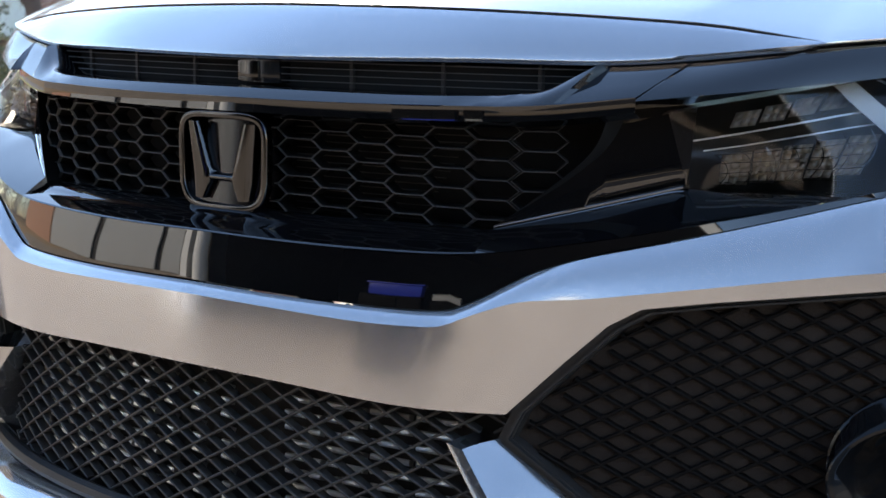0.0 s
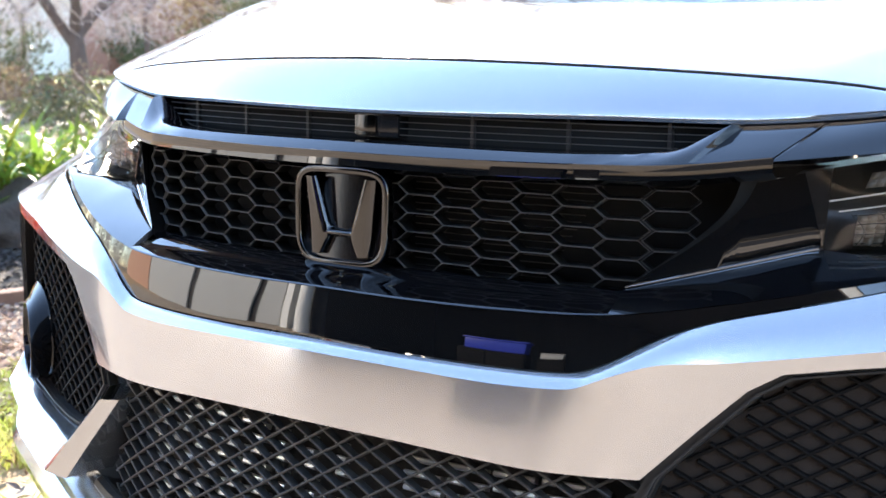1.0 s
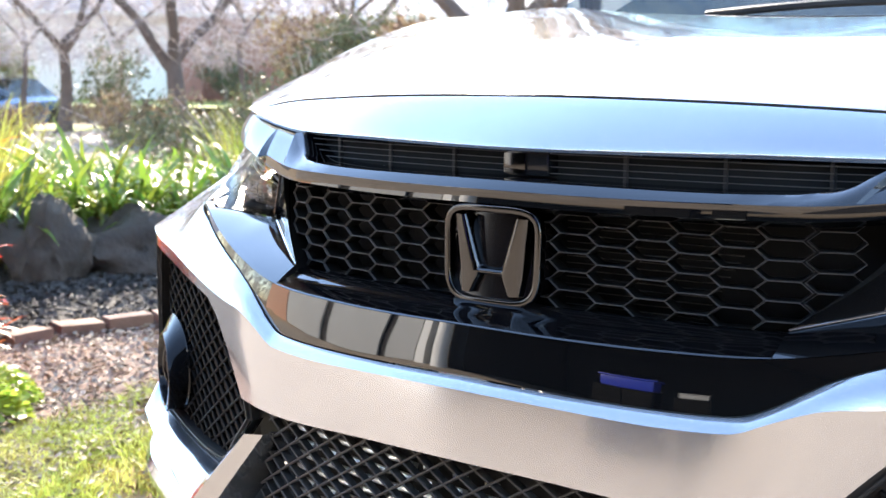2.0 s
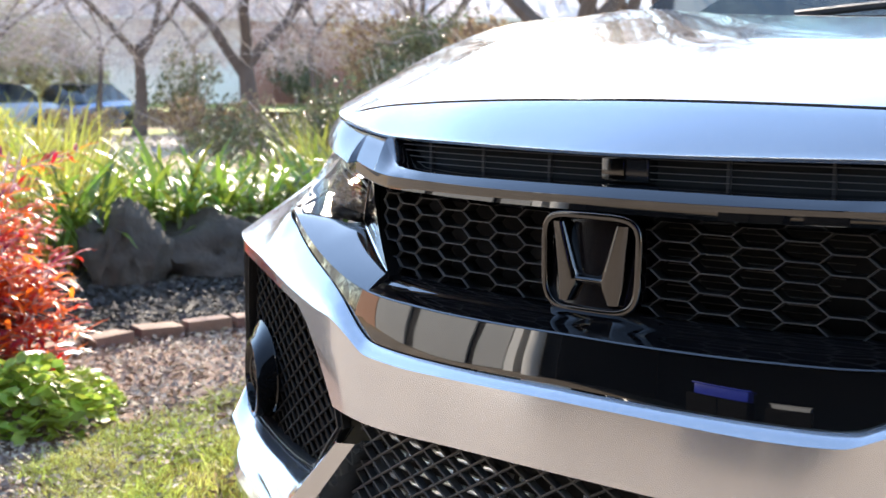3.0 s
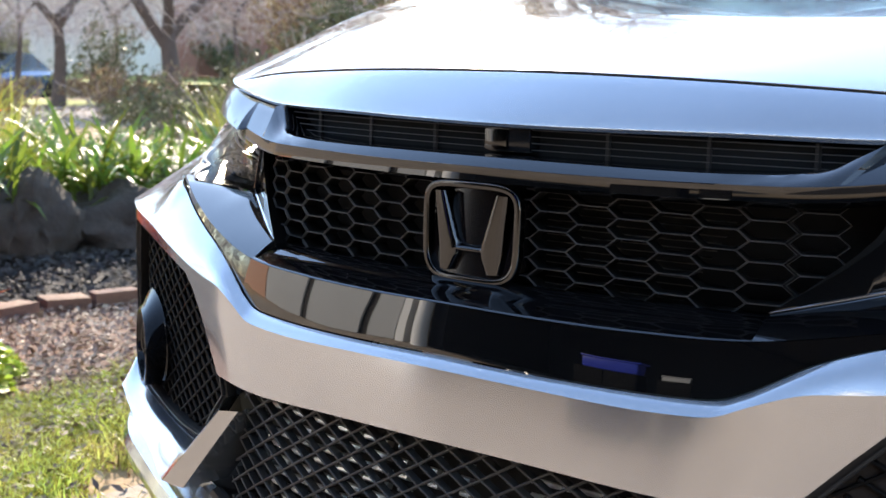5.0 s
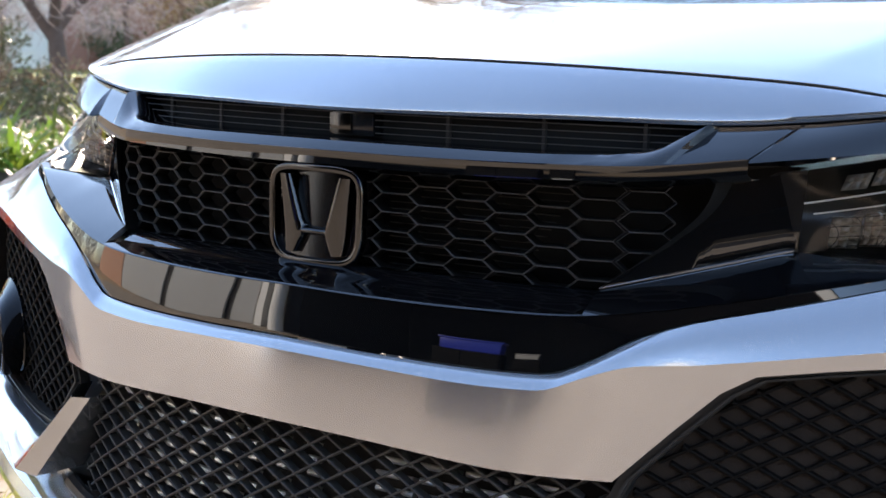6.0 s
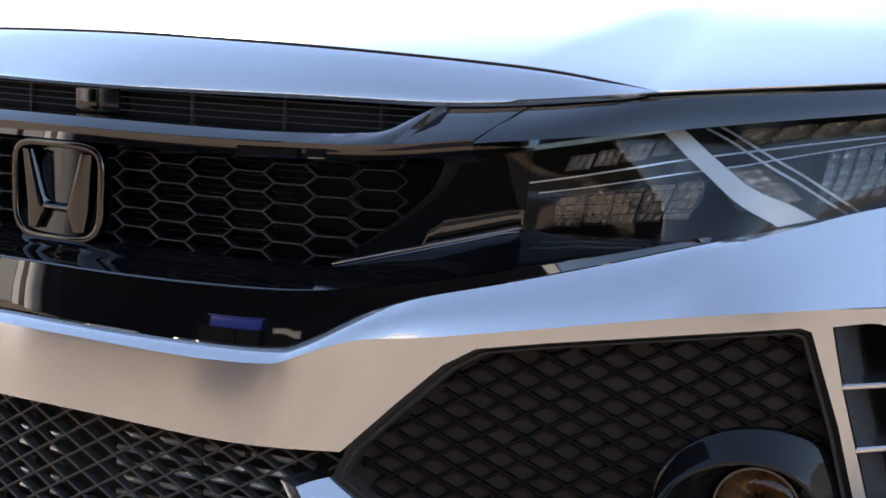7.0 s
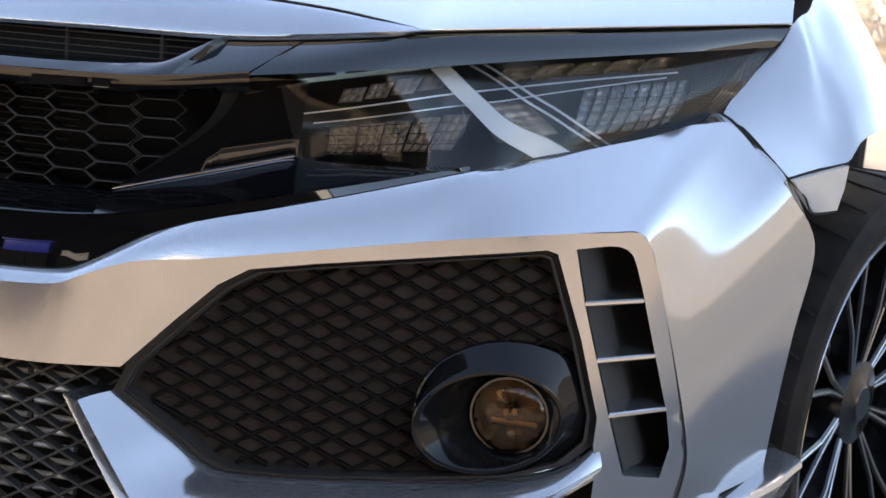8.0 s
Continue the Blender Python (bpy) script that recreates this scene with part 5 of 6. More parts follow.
# brick edging, each brick a piece
edging = thing("brick_edging", "curved edging of weathered red bricks along the bed", "edging")
brick_mesh = box(0.15, 0.10, 0.062, 0.006)
first_brick = None
dg = 70.0
k = 0
while dg > 30:
    p = spot(dg, brick_d(dg))
    q = spot(dg - 2.1, brick_d(dg - 2.1))
    ang = math.degrees(math.atan2(q.y - p.y, q.x - p.x))
    m = pose(p.x, p.y, 0.022 + rng.uniform(-0.008, 0.008), rng.uniform(-4, 4), rng.uniform(-3, 3), ang + rng.uniform(-4, 4))
    if first_brick is None:
        first_brick = part("brick", brick_mesh, M_BRICK, edging)
        first_brick.matrix_basis = m
    else:
        b = first_brick.copy()
        scene.collection.objects.link(b)
        b.parent = edging
        b.matrix_basis = m
    dg -= math.degrees(0.163 / brick_d(dg)) * 0.985
    k += 1


# ---- rocks ----
def rock(at, sx, sy, sz, seed, turn=0):
    bm = bmesh.new()
    bmesh.ops.create_icosphere(bm, subdivisions=4, radius=1)
    off_ = Vector((seed * 3.1, seed * 1.7, 0))
    for v in bm.verts:
        d = v.co.normalized()
        r = 1 + 0.38 * noise.noise(d * 1.4 + off_) + 0.16 * abs(noise.noise(d * 3.1 + off_)) + 0.16 * noise.noise(d * 6 + off_) + 0.06 * noise.noise(d * 20 + off_)
        flatten = Vector((d.x, d.y, d.z)) * r
        flatten.z = max(-0.5, flatten.z)
        v.co = Vector((flatten.x * sx, flatten.y * sy, flatten.z * sz))
    ob = part("rock", bm, M_ROCK, None, sharp=50)
    ob.matrix_basis = pose(at.x, at.y, at.z, 0, 0, turn)
    return tagged(ob, "weathered grey garden rock bordering the bed", "rock", "bed rocks")


rock(spot(54.8, 5.5, 0.12), 0.15, 0.2, 0.21, 1, 30)
rock(spot(51.2, 5.72, 0.07), 0.3, 0.22, 0.19, 7, 50)
rock(spot(48.2, 5.95, 0.05), 0.3, 0.22, 0.18, 3, 35)
rock(spot(59.9, 4.75, 0.08), 0.14, 0.13, 0.16, 4, 10)
rock(spot(45.5, 6.3, 0.06), 0.3, 0.25, 0.2, 5, 15)


# ---- leafy clumps ----
def blade(bm, root, yaw, length, width, lean, droop, n=6):
    """One strap leaf: rises, arches over and tapers, folded along its middle."""
    d = Vector((math.cos(yaw), math.sin(yaw), 0))
    side = Vector((-d.y, d.x, 0))
    ang = radians(lean)
    p = Vector(root)
    rings = []
    for i in range(n + 1):
        t = i / n
        w = width * (0.55 + 0.9 * t) * (1 - t ** 3) + 0.0008
        nrm = Vector((-d.x * math.sin(ang), -d.y * math.sin(ang), math.cos(ang)))
        rings.append((bm.verts.new(p - side * w / 2 + nrm * w * 0.12), bm.verts.new(p), bm.verts.new(p + side * w / 2 + nrm * w * 0.12)))
        p = p + (d * math.cos(ang) + Vector((0, 0, 1)) * math.sin(ang)) * length / n
        ang -= radians(droop) / n
    for a, b in zip(rings[:-1], rings[1:]):
        bm.faces.new((a[0], a[1], b[1], b[0]))
        bm.faces.new((a[1], a[2], b[2], b[1]))


def clump(name, count, length, width, mat, label, category, group, seed, lean=(45, 88), droop=(50, 120), spread=0.08, split=False):
    r = random.Random(seed)
    bm = bmesh.new()
    single = []
    for _ in range(count):
        if split:
            bm = bmesh.new()
            single.append(bm)
        root = (r.gauss(0, spread), r.gauss(0, spread), 0)
        blade(bm, root, r.uniform(0, 2 * math.pi), length * r.uniform(0.6, 1.15), width * r.uniform(0.7, 1.2), r.uniform(*lean), r.uniform(*droop))
    holder = thing(name, label, category, group)
    if single:
        for leaf in single:
            part("leaf", leaf, mat, holder)
    else:
        part("leaves", bm, mat, holder)
    return holder


def scatter_clumps(kinds, places):
    used = [False] * len(kinds)
    for i, (p, s) in enumerate(places):
        k = i % len(kinds)
        m = pose(p.x, p.y, p.z, 0, 0, rng.uniform(0, 360))
        if not used[k]:
            used[k] = True
            kinds[k].matrix_basis = m
            kinds[k].scale = (s, s, s)
        else:
            c = copy_thing(kinds[k], m)
            c.scale = (s, s, s)


straps = [clump("strap_leaf_plant", 36, 0.64, 0.031, M_LEAF, "glossy green strap-leaved clump growing behind the rocks", "plant", "strap-leaf clumps", 20 + i, split=True) for i in range(5)]
places = []
for row, dist in enumerate((5.98, 6.3, 6.7, 7.1, 7.6, 8.2)):
    for i in range(18):
        dg = 58 - i * 1.45 + rng.uniform(-0.5, 0.5) + (row % 2) * 0.8
        places.append((spot(dg, dist + rng.uniform(-0.12, 0.12) + max(0, 50 - dg) * 0.05, 0.02 if row else 0.10), rng.uniform(0.72, 1.0)))
for dg, dist, s in ((55.9, 5.75, 0.7), (53.2, 5.85, 0.75), (47.0, 6.2, 0.8), (57.0, 5.5, 0.9)):
    places.append((spot(dg, dist, 0.16), s))
scatter_clumps(straps, places)
reeds = [clump("tall_grass_plant", 60, 0.72, 0.013, M_REED, "tall yellow-green grass clump", "grass clump", "tall grass clumps", 40 + i, lean=(60, 89), droop=(15, 70), spread=0.1) for i in range(3)]
places = [(spot(dg, d, 0.02), s) for dg, d, s in ((60.5, 5.9, 0.95), (59.0, 6.1, 1.0), (57.6, 5.9, 0.9), (61.5, 6.6, 1.1), (59.6, 6.8, 1.1), (57.4, 6.9, 1.05), (56.2, 6.3, 0.85), (62.5, 5.7, 0.9), (58.4, 7.5, 1.1), (56.0, 7.6, 0.95))]
places += [(spot(dg, d, 0.02), s) for dg, d, s in ((46.3, 8.3, 0.95), (45.4, 8.0, 1.0), (44.4, 8.2, 1.0), (47.0, 8.4, 0.85), (45.9, 7.6, 0.85), (60.8, 8.2, 1.1), (43.0, 8.8, 0.9))]
scatter_clumps(reeds, places)


def nandina(seed, height=0.75):
    """Canes with layered sprays of narrow pointed leaflets."""
    r = random.Random(seed)
    canes, leaves = bmesh.new(), bmesh.new()
    for c in range(10):
        yaw, reach = r.uniform(0, 2 * math.pi), r.uniform(0.02, 0.2)
        h = height * r.uniform(0.6, 1.1)
        pts = [Vector((math.cos(yaw) * reach * t, math.sin(yaw) * reach * t, h * t)) for t in linspace(0, 1, 5)]
        tube(canes, pts, [0.006, 0.005, 0.005, 0.004, 0.003], 5)
        for s in range(11):
            t = r.uniform(0.2, 1)
            o = pts[0].lerp(pts[-1], t)
            a = r.uniform(0, 2 * math.pi)
            way = Vector((math.cos(a), math.sin(a), r.uniform(-0.2, 0.5))).normalized()
            ln = r.uniform(0.12, 0.24)
            tube(canes, [o, o + way * ln * 0.6, o + way * ln + Vector((0, 0, -0.02))], [0.0022, 0.0018, 0.001], 4)
            for q in range(11):
                base_p = o + way * ln * (0.25 + 0.75 * q / 10)
                ya = a + r.choice((-1, 1)) * r.uniform(0.4, 1.2)
                blade(leaves, base_p, ya, r.uniform(0.06, 0.105), 0.016, r.uniform(-10, 40), r.uniform(10, 60), 3)
    holder = thing("nandina_bush", "bush of narrow red and orange leaves beside the bed", "bush", "red bushes")
    part("cane_frame", canes, M_TWIG, holder)
    part("leaves", leaves, M_RED, holder)
    return holder


for i, (dg, d, h) in enumerate(((61.2, 4.45, 0.60), (60.6, 3.75, 0.36), (62.4, 3.9, 0.46))):
    p = spot(dg, d)
    nandina(70 + i, h).matrix_basis = pose(p.x, p.y, 0.0, 0, 0, 40 * i)


def herb(seed):
    r = random.Random(seed)
    bm = bmesh.new()
    for _ in range(420):
        a, q = r.uniform(0, 2 * math.pi), math.sqrt(r.random())
        h = 0.16 * (1 - q ** 2) + 0.03
        c = Vector((math.cos(a) * 0.2 * q, math.sin(a) * 0.17 * q, h * r.uniform(0.55, 1.0)))
        nrm = Vector((r.gauss(0, 0.5), r.gauss(0, 0.5), 1)).normalized()
        u = nrm.orthogonal().normalized()
        v = nrm.cross(u)
        s = r.uniform(0.013, 0.024)
        ring = [c + u * math.cos(2 * math.pi * j / 6) * s + v * math.sin(2 * math.pi * j / 6) * s * 0.8 for j in range(6)]
        mid = bm.verts.new(c + nrm * -0.004)
        vs = [bm.verts.new(x) for x in ring]
        for j in range(6):
            bm.faces.new((mid, vs[j], vs[(j + 1) % 6]))
    holder = thing("herb_plant", "low bright green leafy bedding plant with white flowers", "plant", "bedding plants")
    part("leaves", bm, M_HERB, holder)
    for _ in range(2):
        fl = bmesh.new()
        c = Vector((r.uniform(-0.12, 0.12), r.uniform(-0.1, 0.1), 0.19))
        for j in range(5):
            a = 2 * math.pi * j / 5
            blade(fl, c, a, 0.028, 0.022, 20, 30, 3)
        part("flower", fl, M_WHITE, holder, "white open flower")
    
    return holder


for i, (dg, d) in enumerate(((58.6, 3.27), (60.6, 3.3), (56.7, 3.45))):
    p = spot(dg, d)
    hb = herb(90 + i)
    hb.matrix_basis = pose(p.x, p.y, 0, 0, 0, 70 * i)
    hb.scale = (1, 1, 1) if i < 2 else (0.6, 0.6, 0.6)


# ---- grass blades and litter, uncountable ----
def litter(name, count, degs, d0, d1, mat, size, label, category, seed, z=0.012, tilt=0.5):
    r = random.Random(seed)
    verts, faces = [], []
    for _ in range(count):
        dg = r.uniform(*degs)
        dist = math.sqrt(r.uniform(d0(dg) ** 2, d1(dg) ** 2))
        p = spot(dg, dist, z + r.uniform(0, 0.012))
        nrm = Vector((r.gauss(0, tilt), r.gauss(0, tilt), 1)).normalized()
        a = r.uniform(0, 6.28)
        u = Vector((math.cos(a), math.sin(a), 0))
        u = (u - nrm * u.dot(nrm)).normalized()
        v = nrm.cross(u)
        s = size * r.uniform(0.5, 1.5)
        w = s * r.uniform(0.25, 0.6)
        k = len(verts)
        verts += [tuple(p - u * s), tuple(p - v * w + nrm * s * 0.15), tuple(p + u * s + nrm * s * 0.1), tuple(p + v * w + nrm * s * 0.15)]
        faces += [(k, k + 1, k + 2), (k, k + 2, k + 3)]
    me = bpy.data.meshes.new(name)
    me.from_pydata(verts, [], faces)
    me.materials.append(mat)
    return tagged(new(name, me), label, category, kind="stuff")


M_LITTER = material("dry_leaf", (0.25, 0.185, 0.14), 0.8, vary=0.5, scale=20, piece=0.6, second=(0.52, 0.45, 0.37))
M_CHIP = material("bark_chip", (0.03, 0.025, 0.022), 0.8, vary=0.5, scale=6, piece=0.7, second=(0.10, 0.085, 0.07))
litter("leaf_litter", 15000, (38, 66), lambda d: lawn_d(d) - 0.25, brick_d, M_LITTER, 0.0105, "dry brown leaf litter on the soil", "leaf litter", 5)
litter("bark_chips", 17000, (38, 66), brick_d, lambda d: brick_d(d) + 1.6, M_CHIP, 0.0135, "dark bark chips on the bed", "bark chips", 6, 0.03)
litter("verge_leaves", 2500, (30, 66), lambda d: 15, lambda d: 21, M_LITTER, 0.05, "dry leaves on the verge", "leaf litter", 8)


def turf(name, count, degs, d0, d1, seed, hmin, hmax):
    r = random.Random(seed)
    verts, faces = [], []
    for _ in range(count):
        dg = r.uniform(*degs)
        dist = math.sqrt(r.uniform(d0(dg) ** 2, d1(dg) ** 2))
        p = spot(dg, dist, -0.012)
        if noise.noise(p * 2.6) + 0.35 * noise.noise(p * 7) < r.uniform(-0.3, 0.3):
            continue
        a = r.uniform(0, 6.28)
        h = r.uniform(hmin, hmax)
        w = r.uniform(0.0012, 0.0026)
        lean_ = Vector((r.gauss(0, 0.4), r.gauss(0, 0.4), 1)) * h
        u = Vector((math.cos(a), math.sin(a), 0)) * w
        k = len(verts)
        mid = p + lean_ * 0.55
        tip = p + lean_ + Vector((lean_.x, lean_.y, -0.2 * h)) * 0.5
        verts += [tuple(p - u), tuple(p + u), tuple(mid + u * 0.8), tuple(mid - u * 0.8), tuple(tip)]
        faces += [(k, k + 1, k + 2, k + 3), (k + 3, k + 2, k + 4)]
    me = bpy.data.meshes.new(name)
    me.from_pydata(verts, [], faces)
    me.materials.append(M_TURF)
    return tagged(new(name, me), "uneven green and straw-coloured lawn grass", "grass", kind="stuff")


M_TURF = material("grass_blade", (0.36, 0.42, 0.08), 0.5, vary=0.6, scale=3, transl=0.45, piece=0.6, second=(0.6, 0.5, 0.2))
turf("lawn_grass", 60000, (44, 68), lambda d: 2.2, lambda d: lawn_d(d) + 0.25, 11, 0.02, 0.06)
litter("lawn_leaves", 900, (44, 68), lambda d: 2.2, lambda d: lawn_d(d), M_LITTER, 0.013, "stray dry leaves on the lawn", "leaf litter", 12, 0.01)


# ---- trees, bare in winter ----
def bare_tree(seed, height, r0, fork=1.6, twigs=260, spread=1.0, leanx=0.0, low=False):
    """Tapered trunk that forks into limbs, then boughs, with a haze of thin twigs."""
    r = random.Random(seed)
    wood = bmesh.new()
    holder = thing("bare_tree", "leafless winter tree with a dark forked trunk on the verge", "tree", "street trees")
    trunk = [Vector((leanx * t + 0.05 * math.sin(3 * t + seed), 0.04 * math.cos(4 * t), fork * t)) for t in linspace(0, 1, 7)]
    tube(wood, trunk, [r0 * (1.25 if i == 0 else 1.0 - 0.06 * i) for i in range(7)], 12)
    tips = []

    def limb(start, way, length, rad, depth):
        pts = [start]
        d = way.normalized()
        n = 6
        for i in range(n):
            d = (d + Vector((r.gauss(0, 0.16), r.gauss(0, 0.16), r.gauss(0.05, 0.1)))).normalized()
            pts.append(pts[-1] + d * length / n)
        tube(wood, pts, [rad * (1 - 0.62 * i / n) for i in range(n + 1)], 8 if depth < 2 else 5)
        tips.append((pts, rad * 0.4, depth))
        if depth < 3:
            for _ in range(3 if depth < 2 else 2):
                k = r.randint(2, n)
                w2 = (d + Vector((r.gauss(0, 0.7), r.gauss(0, 0.7), r.gauss(0.1, 0.4)))).normalized()
                limb(pts[k], w2, length * r.uniform(0.5, 0.75), rad * (1 - 0.62 * k / n) * 0.7, depth + 1)

    for i in range(3):
        a = 2 * math.pi * i / 3 + r.uniform(-0.4, 0.4) + seed
        limb(trunk[-1] - Vector((0, 0, 0.1 * i)), Vector((math.cos(a) * 0.75 * spread, math.sin(a) * 0.75 * spread, 0.8)), height * r.uniform(0.35, 0.5), r0 * 0.55, 0)
    part("trunk", wood, M_BARK, holder)
    verts, faces = [], []
    for _ in range(twigs):
        pts, rad, depth = r.choice(tips)
        o = pts[r.randint(2, len(pts) - 1)]
        if low and r.random() < 0.6:
            o = Vector((r.gauss(0, 1.5), r.gauss(0, 1.5), r.uniform(1.2, 4.2)))
        d = Vector((r.gauss(0, 1), r.gauss(0, 1), r.gauss(-0.1, 0.7))).normalized()
        ln = r.uniform(0.3, 0.9)
        s = d.orthogonal().normalized() * 0.006
        mid = o + d * ln * 0.5 + Vector((r.gauss(0, 0.05), r.gauss(0, 0.05), 0))
        end = o + d * ln + Vector((0, 0, r.uniform(-0.15, 0.1)))
        k = len(verts)
        verts += [tuple(o - s), tuple(o + s), tuple(mid + s), tuple(mid - s), tuple(end)]
        faces += [(k, k + 1, k + 2, k + 3), (k + 3, k + 2, k + 4)]
    me = bpy.data.meshes.new("twig_haze")
    me.from_pydata(verts, [], faces)
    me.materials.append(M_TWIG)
    tw = new("twig_haze", me)
    tw.parent = holder
    return holder


for i, (dg, d, h, r0, fk, ln, tn) in enumerate(((49.55, 20.3, 7.5, 0.17, 1.15, -0.1, 20), (54.25, 20.8, 6.5, 0.11, 1.35, 0.0, 80),
                                                (35.8, 13.5, 7.0, 0.17, 1.2, 0.2, 140), (33.2, 14.5, 7.0, 0.15, 1.3, -0.2, 60), (31.5, 16.0, 7.5, 0.2, 1.3, 0.1, 260), (63.5, 19.0, 7.0, 0.18, 1.4, 0.0, 45), (52.0, 33.5, 8.0, 0.08, 1.8, 0.0, 70), (55.8, 34.0, 8.0, 0.08, 1.7, 0.1, 150), (46.9, 31.5, 7.5, 0.08, 1.8, 0.0, 10), (60.0, 33.0, 8.0, 0.08, 1.8, 0.0, 240), (42.0, 30.0, 7.0, 0.2, 1.6, 0.0, 200))):
    p = spot(dg, d)
    bare_tree(100 + i, h, r0, fk, 2200 if d < 31 else 3600, 0.9, ln, d > 18).matrix_basis = pose(p.x, p.y, -0.02, 0, 0, tn)


# ---- shrubs ----
def shrub(seed, rx, ry, rz, mat, count, size, label):
    r = random.Random(seed)
    stems, leaves = bmesh.new(), ([], [])
    for _ in range(16):
        a, q = r.uniform(0, 6.28), r.uniform(0.2, 0.9)
        tip = Vector((math.cos(a) * rx * q, math.sin(a) * ry * q, rz * r.uniform(0.9, 1.7)))
        tube(stems, [(0, 0, 0), tip * 0.5 + Vector((0, 0, 0.1)), tip], [0.014, 0.009, 0.004], 4)
    verts, faces = leaves
    lobes = [(Vector((r.gauss(0, 0.45) * rx, r.gauss(0, 0.45) * ry, rz * r.uniform(0.5, 1.4))), r.uniform(0.3, 0.55)) for _ in range(14)]
    for _ in range(count):
        c, q = r.choice(lobes)
        d = Vector((r.gauss(0, 1), r.gauss(0, 1), r.gauss(0, 1))).normalized() * r.uniform(0.5, 1.05) * q
        p = c + Vector((d.x * rx, d.y * ry, d.z * rz))
        if p.z < 0.02:
            continue
        nrm = Vector((r.gauss(0, 1), r.gauss(0, 1), r.gauss(0, 1))).normalized()
        u = nrm.orthogonal().normalized() * size * r.uniform(0.6, 1.4)
        v = nrm.cross(u) * 0.5
        k = len(verts)
        verts += [tuple(p - u), tuple(p - v), tuple(p + u), tuple(p + v)]
        faces.append((k, k + 1, k + 2, k + 3))
    me = bpy.data.meshes.new("leaves")
    me.from_pydata(verts, [], faces)
    me.materials.append(mat)
    holder = thing("shrub", label, "shrub", "verge shrubs")
    part("woody_base", stems, M_TWIG, holder)
    lv = new("leaves", me)
    lv.parent = holder
    return holder


SHRUBS = (
    (52.2, 17.0, 0.75, 0.7, 0.42, M_BROWN, 2600, 0.03, "dry brown twiggy shrub on the verge"),
    (56.6, 17.5, 0.45, 0.5, 0.30, M_BROWN, 1600, 0.03, "dry reddish-brown shrub on the verge"),
    (52.2, 22.5, 0.65, 0.6, 0.85, M_SHRUB, 2400, 0.035, "glossy dark green shrub beside the footpath"),
    (45.2, 10.6, 0.75, 0.5, 0.52, M_SHRUB, 3200, 0.022, "low dark hedge behind the strap-leaved plants"),
    (47.3, 11.2, 0.65, 0.5, 0.42, M_SHRUB, 2600, 0.022, "low dark hedge behind the strap-leaved plants"),
    (43.2, 11.0, 0.7, 0.5, 0.64, M_SHRUB, 3000, 0.022, "low dark hedge behind the strap-leaved plants"),
    (49.3, 11.8, 0.6, 0.5, 0.34, M_SHRUB, 2200, 0.022, "low dark hedge behind the strap-leaved plants"),
    (43.6, 24.0, 1.2, 1.0, 1.3, M_BROWN, 4200, 0.05, "tall dark brown shrub near the house"),
    (41.5, 22.0, 1.1, 1.0, 1.2, M_SHRUB, 3600, 0.05, "tall dark shrub near the house"),
    (39.0, 21.0, 1.2, 1.0, 1.1, M_BROWN, 3600, 0.05, "tall dark brown shrub near the house"),
    (47.6, 44.5, 1.05, 0.8, 1.3, M_SHRUB, 3000, 0.06, "dense dark green shrub against the house"),
    (59.5, 38.5, 1.7, 1.4, 1.9, M_OLIVE, 3600, 0.08, "pale yellow-green shrub by the street"),
    (57.0, 38.0, 1.0, 1.0, 1.7, M_OLIVE, 2600, 0.08, "pale yellow-green shrub by the street"),
    (62.3, 38.0, 1.6, 1.4, 1.8, M_OLIVE, 3000, 0.08, "pale yellow-green shrub by the street"),
    (60.5, 13.5, 0.7, 0.6, 0.4, M_REED, 2200, 0.03, "yellowing shrub at the back of the bed"),
)
for i, (dg, d, rx, ry, rz, mat, count, size, label) in enumerate(SHRUBS):
    p = spot(dg, d)
    shrub(200 + i, rx, ry, rz, mat, count, size, label).matrix_basis = pose(p.x, p.y, -0.02, 0, 0, 47.0 + 10 * i)


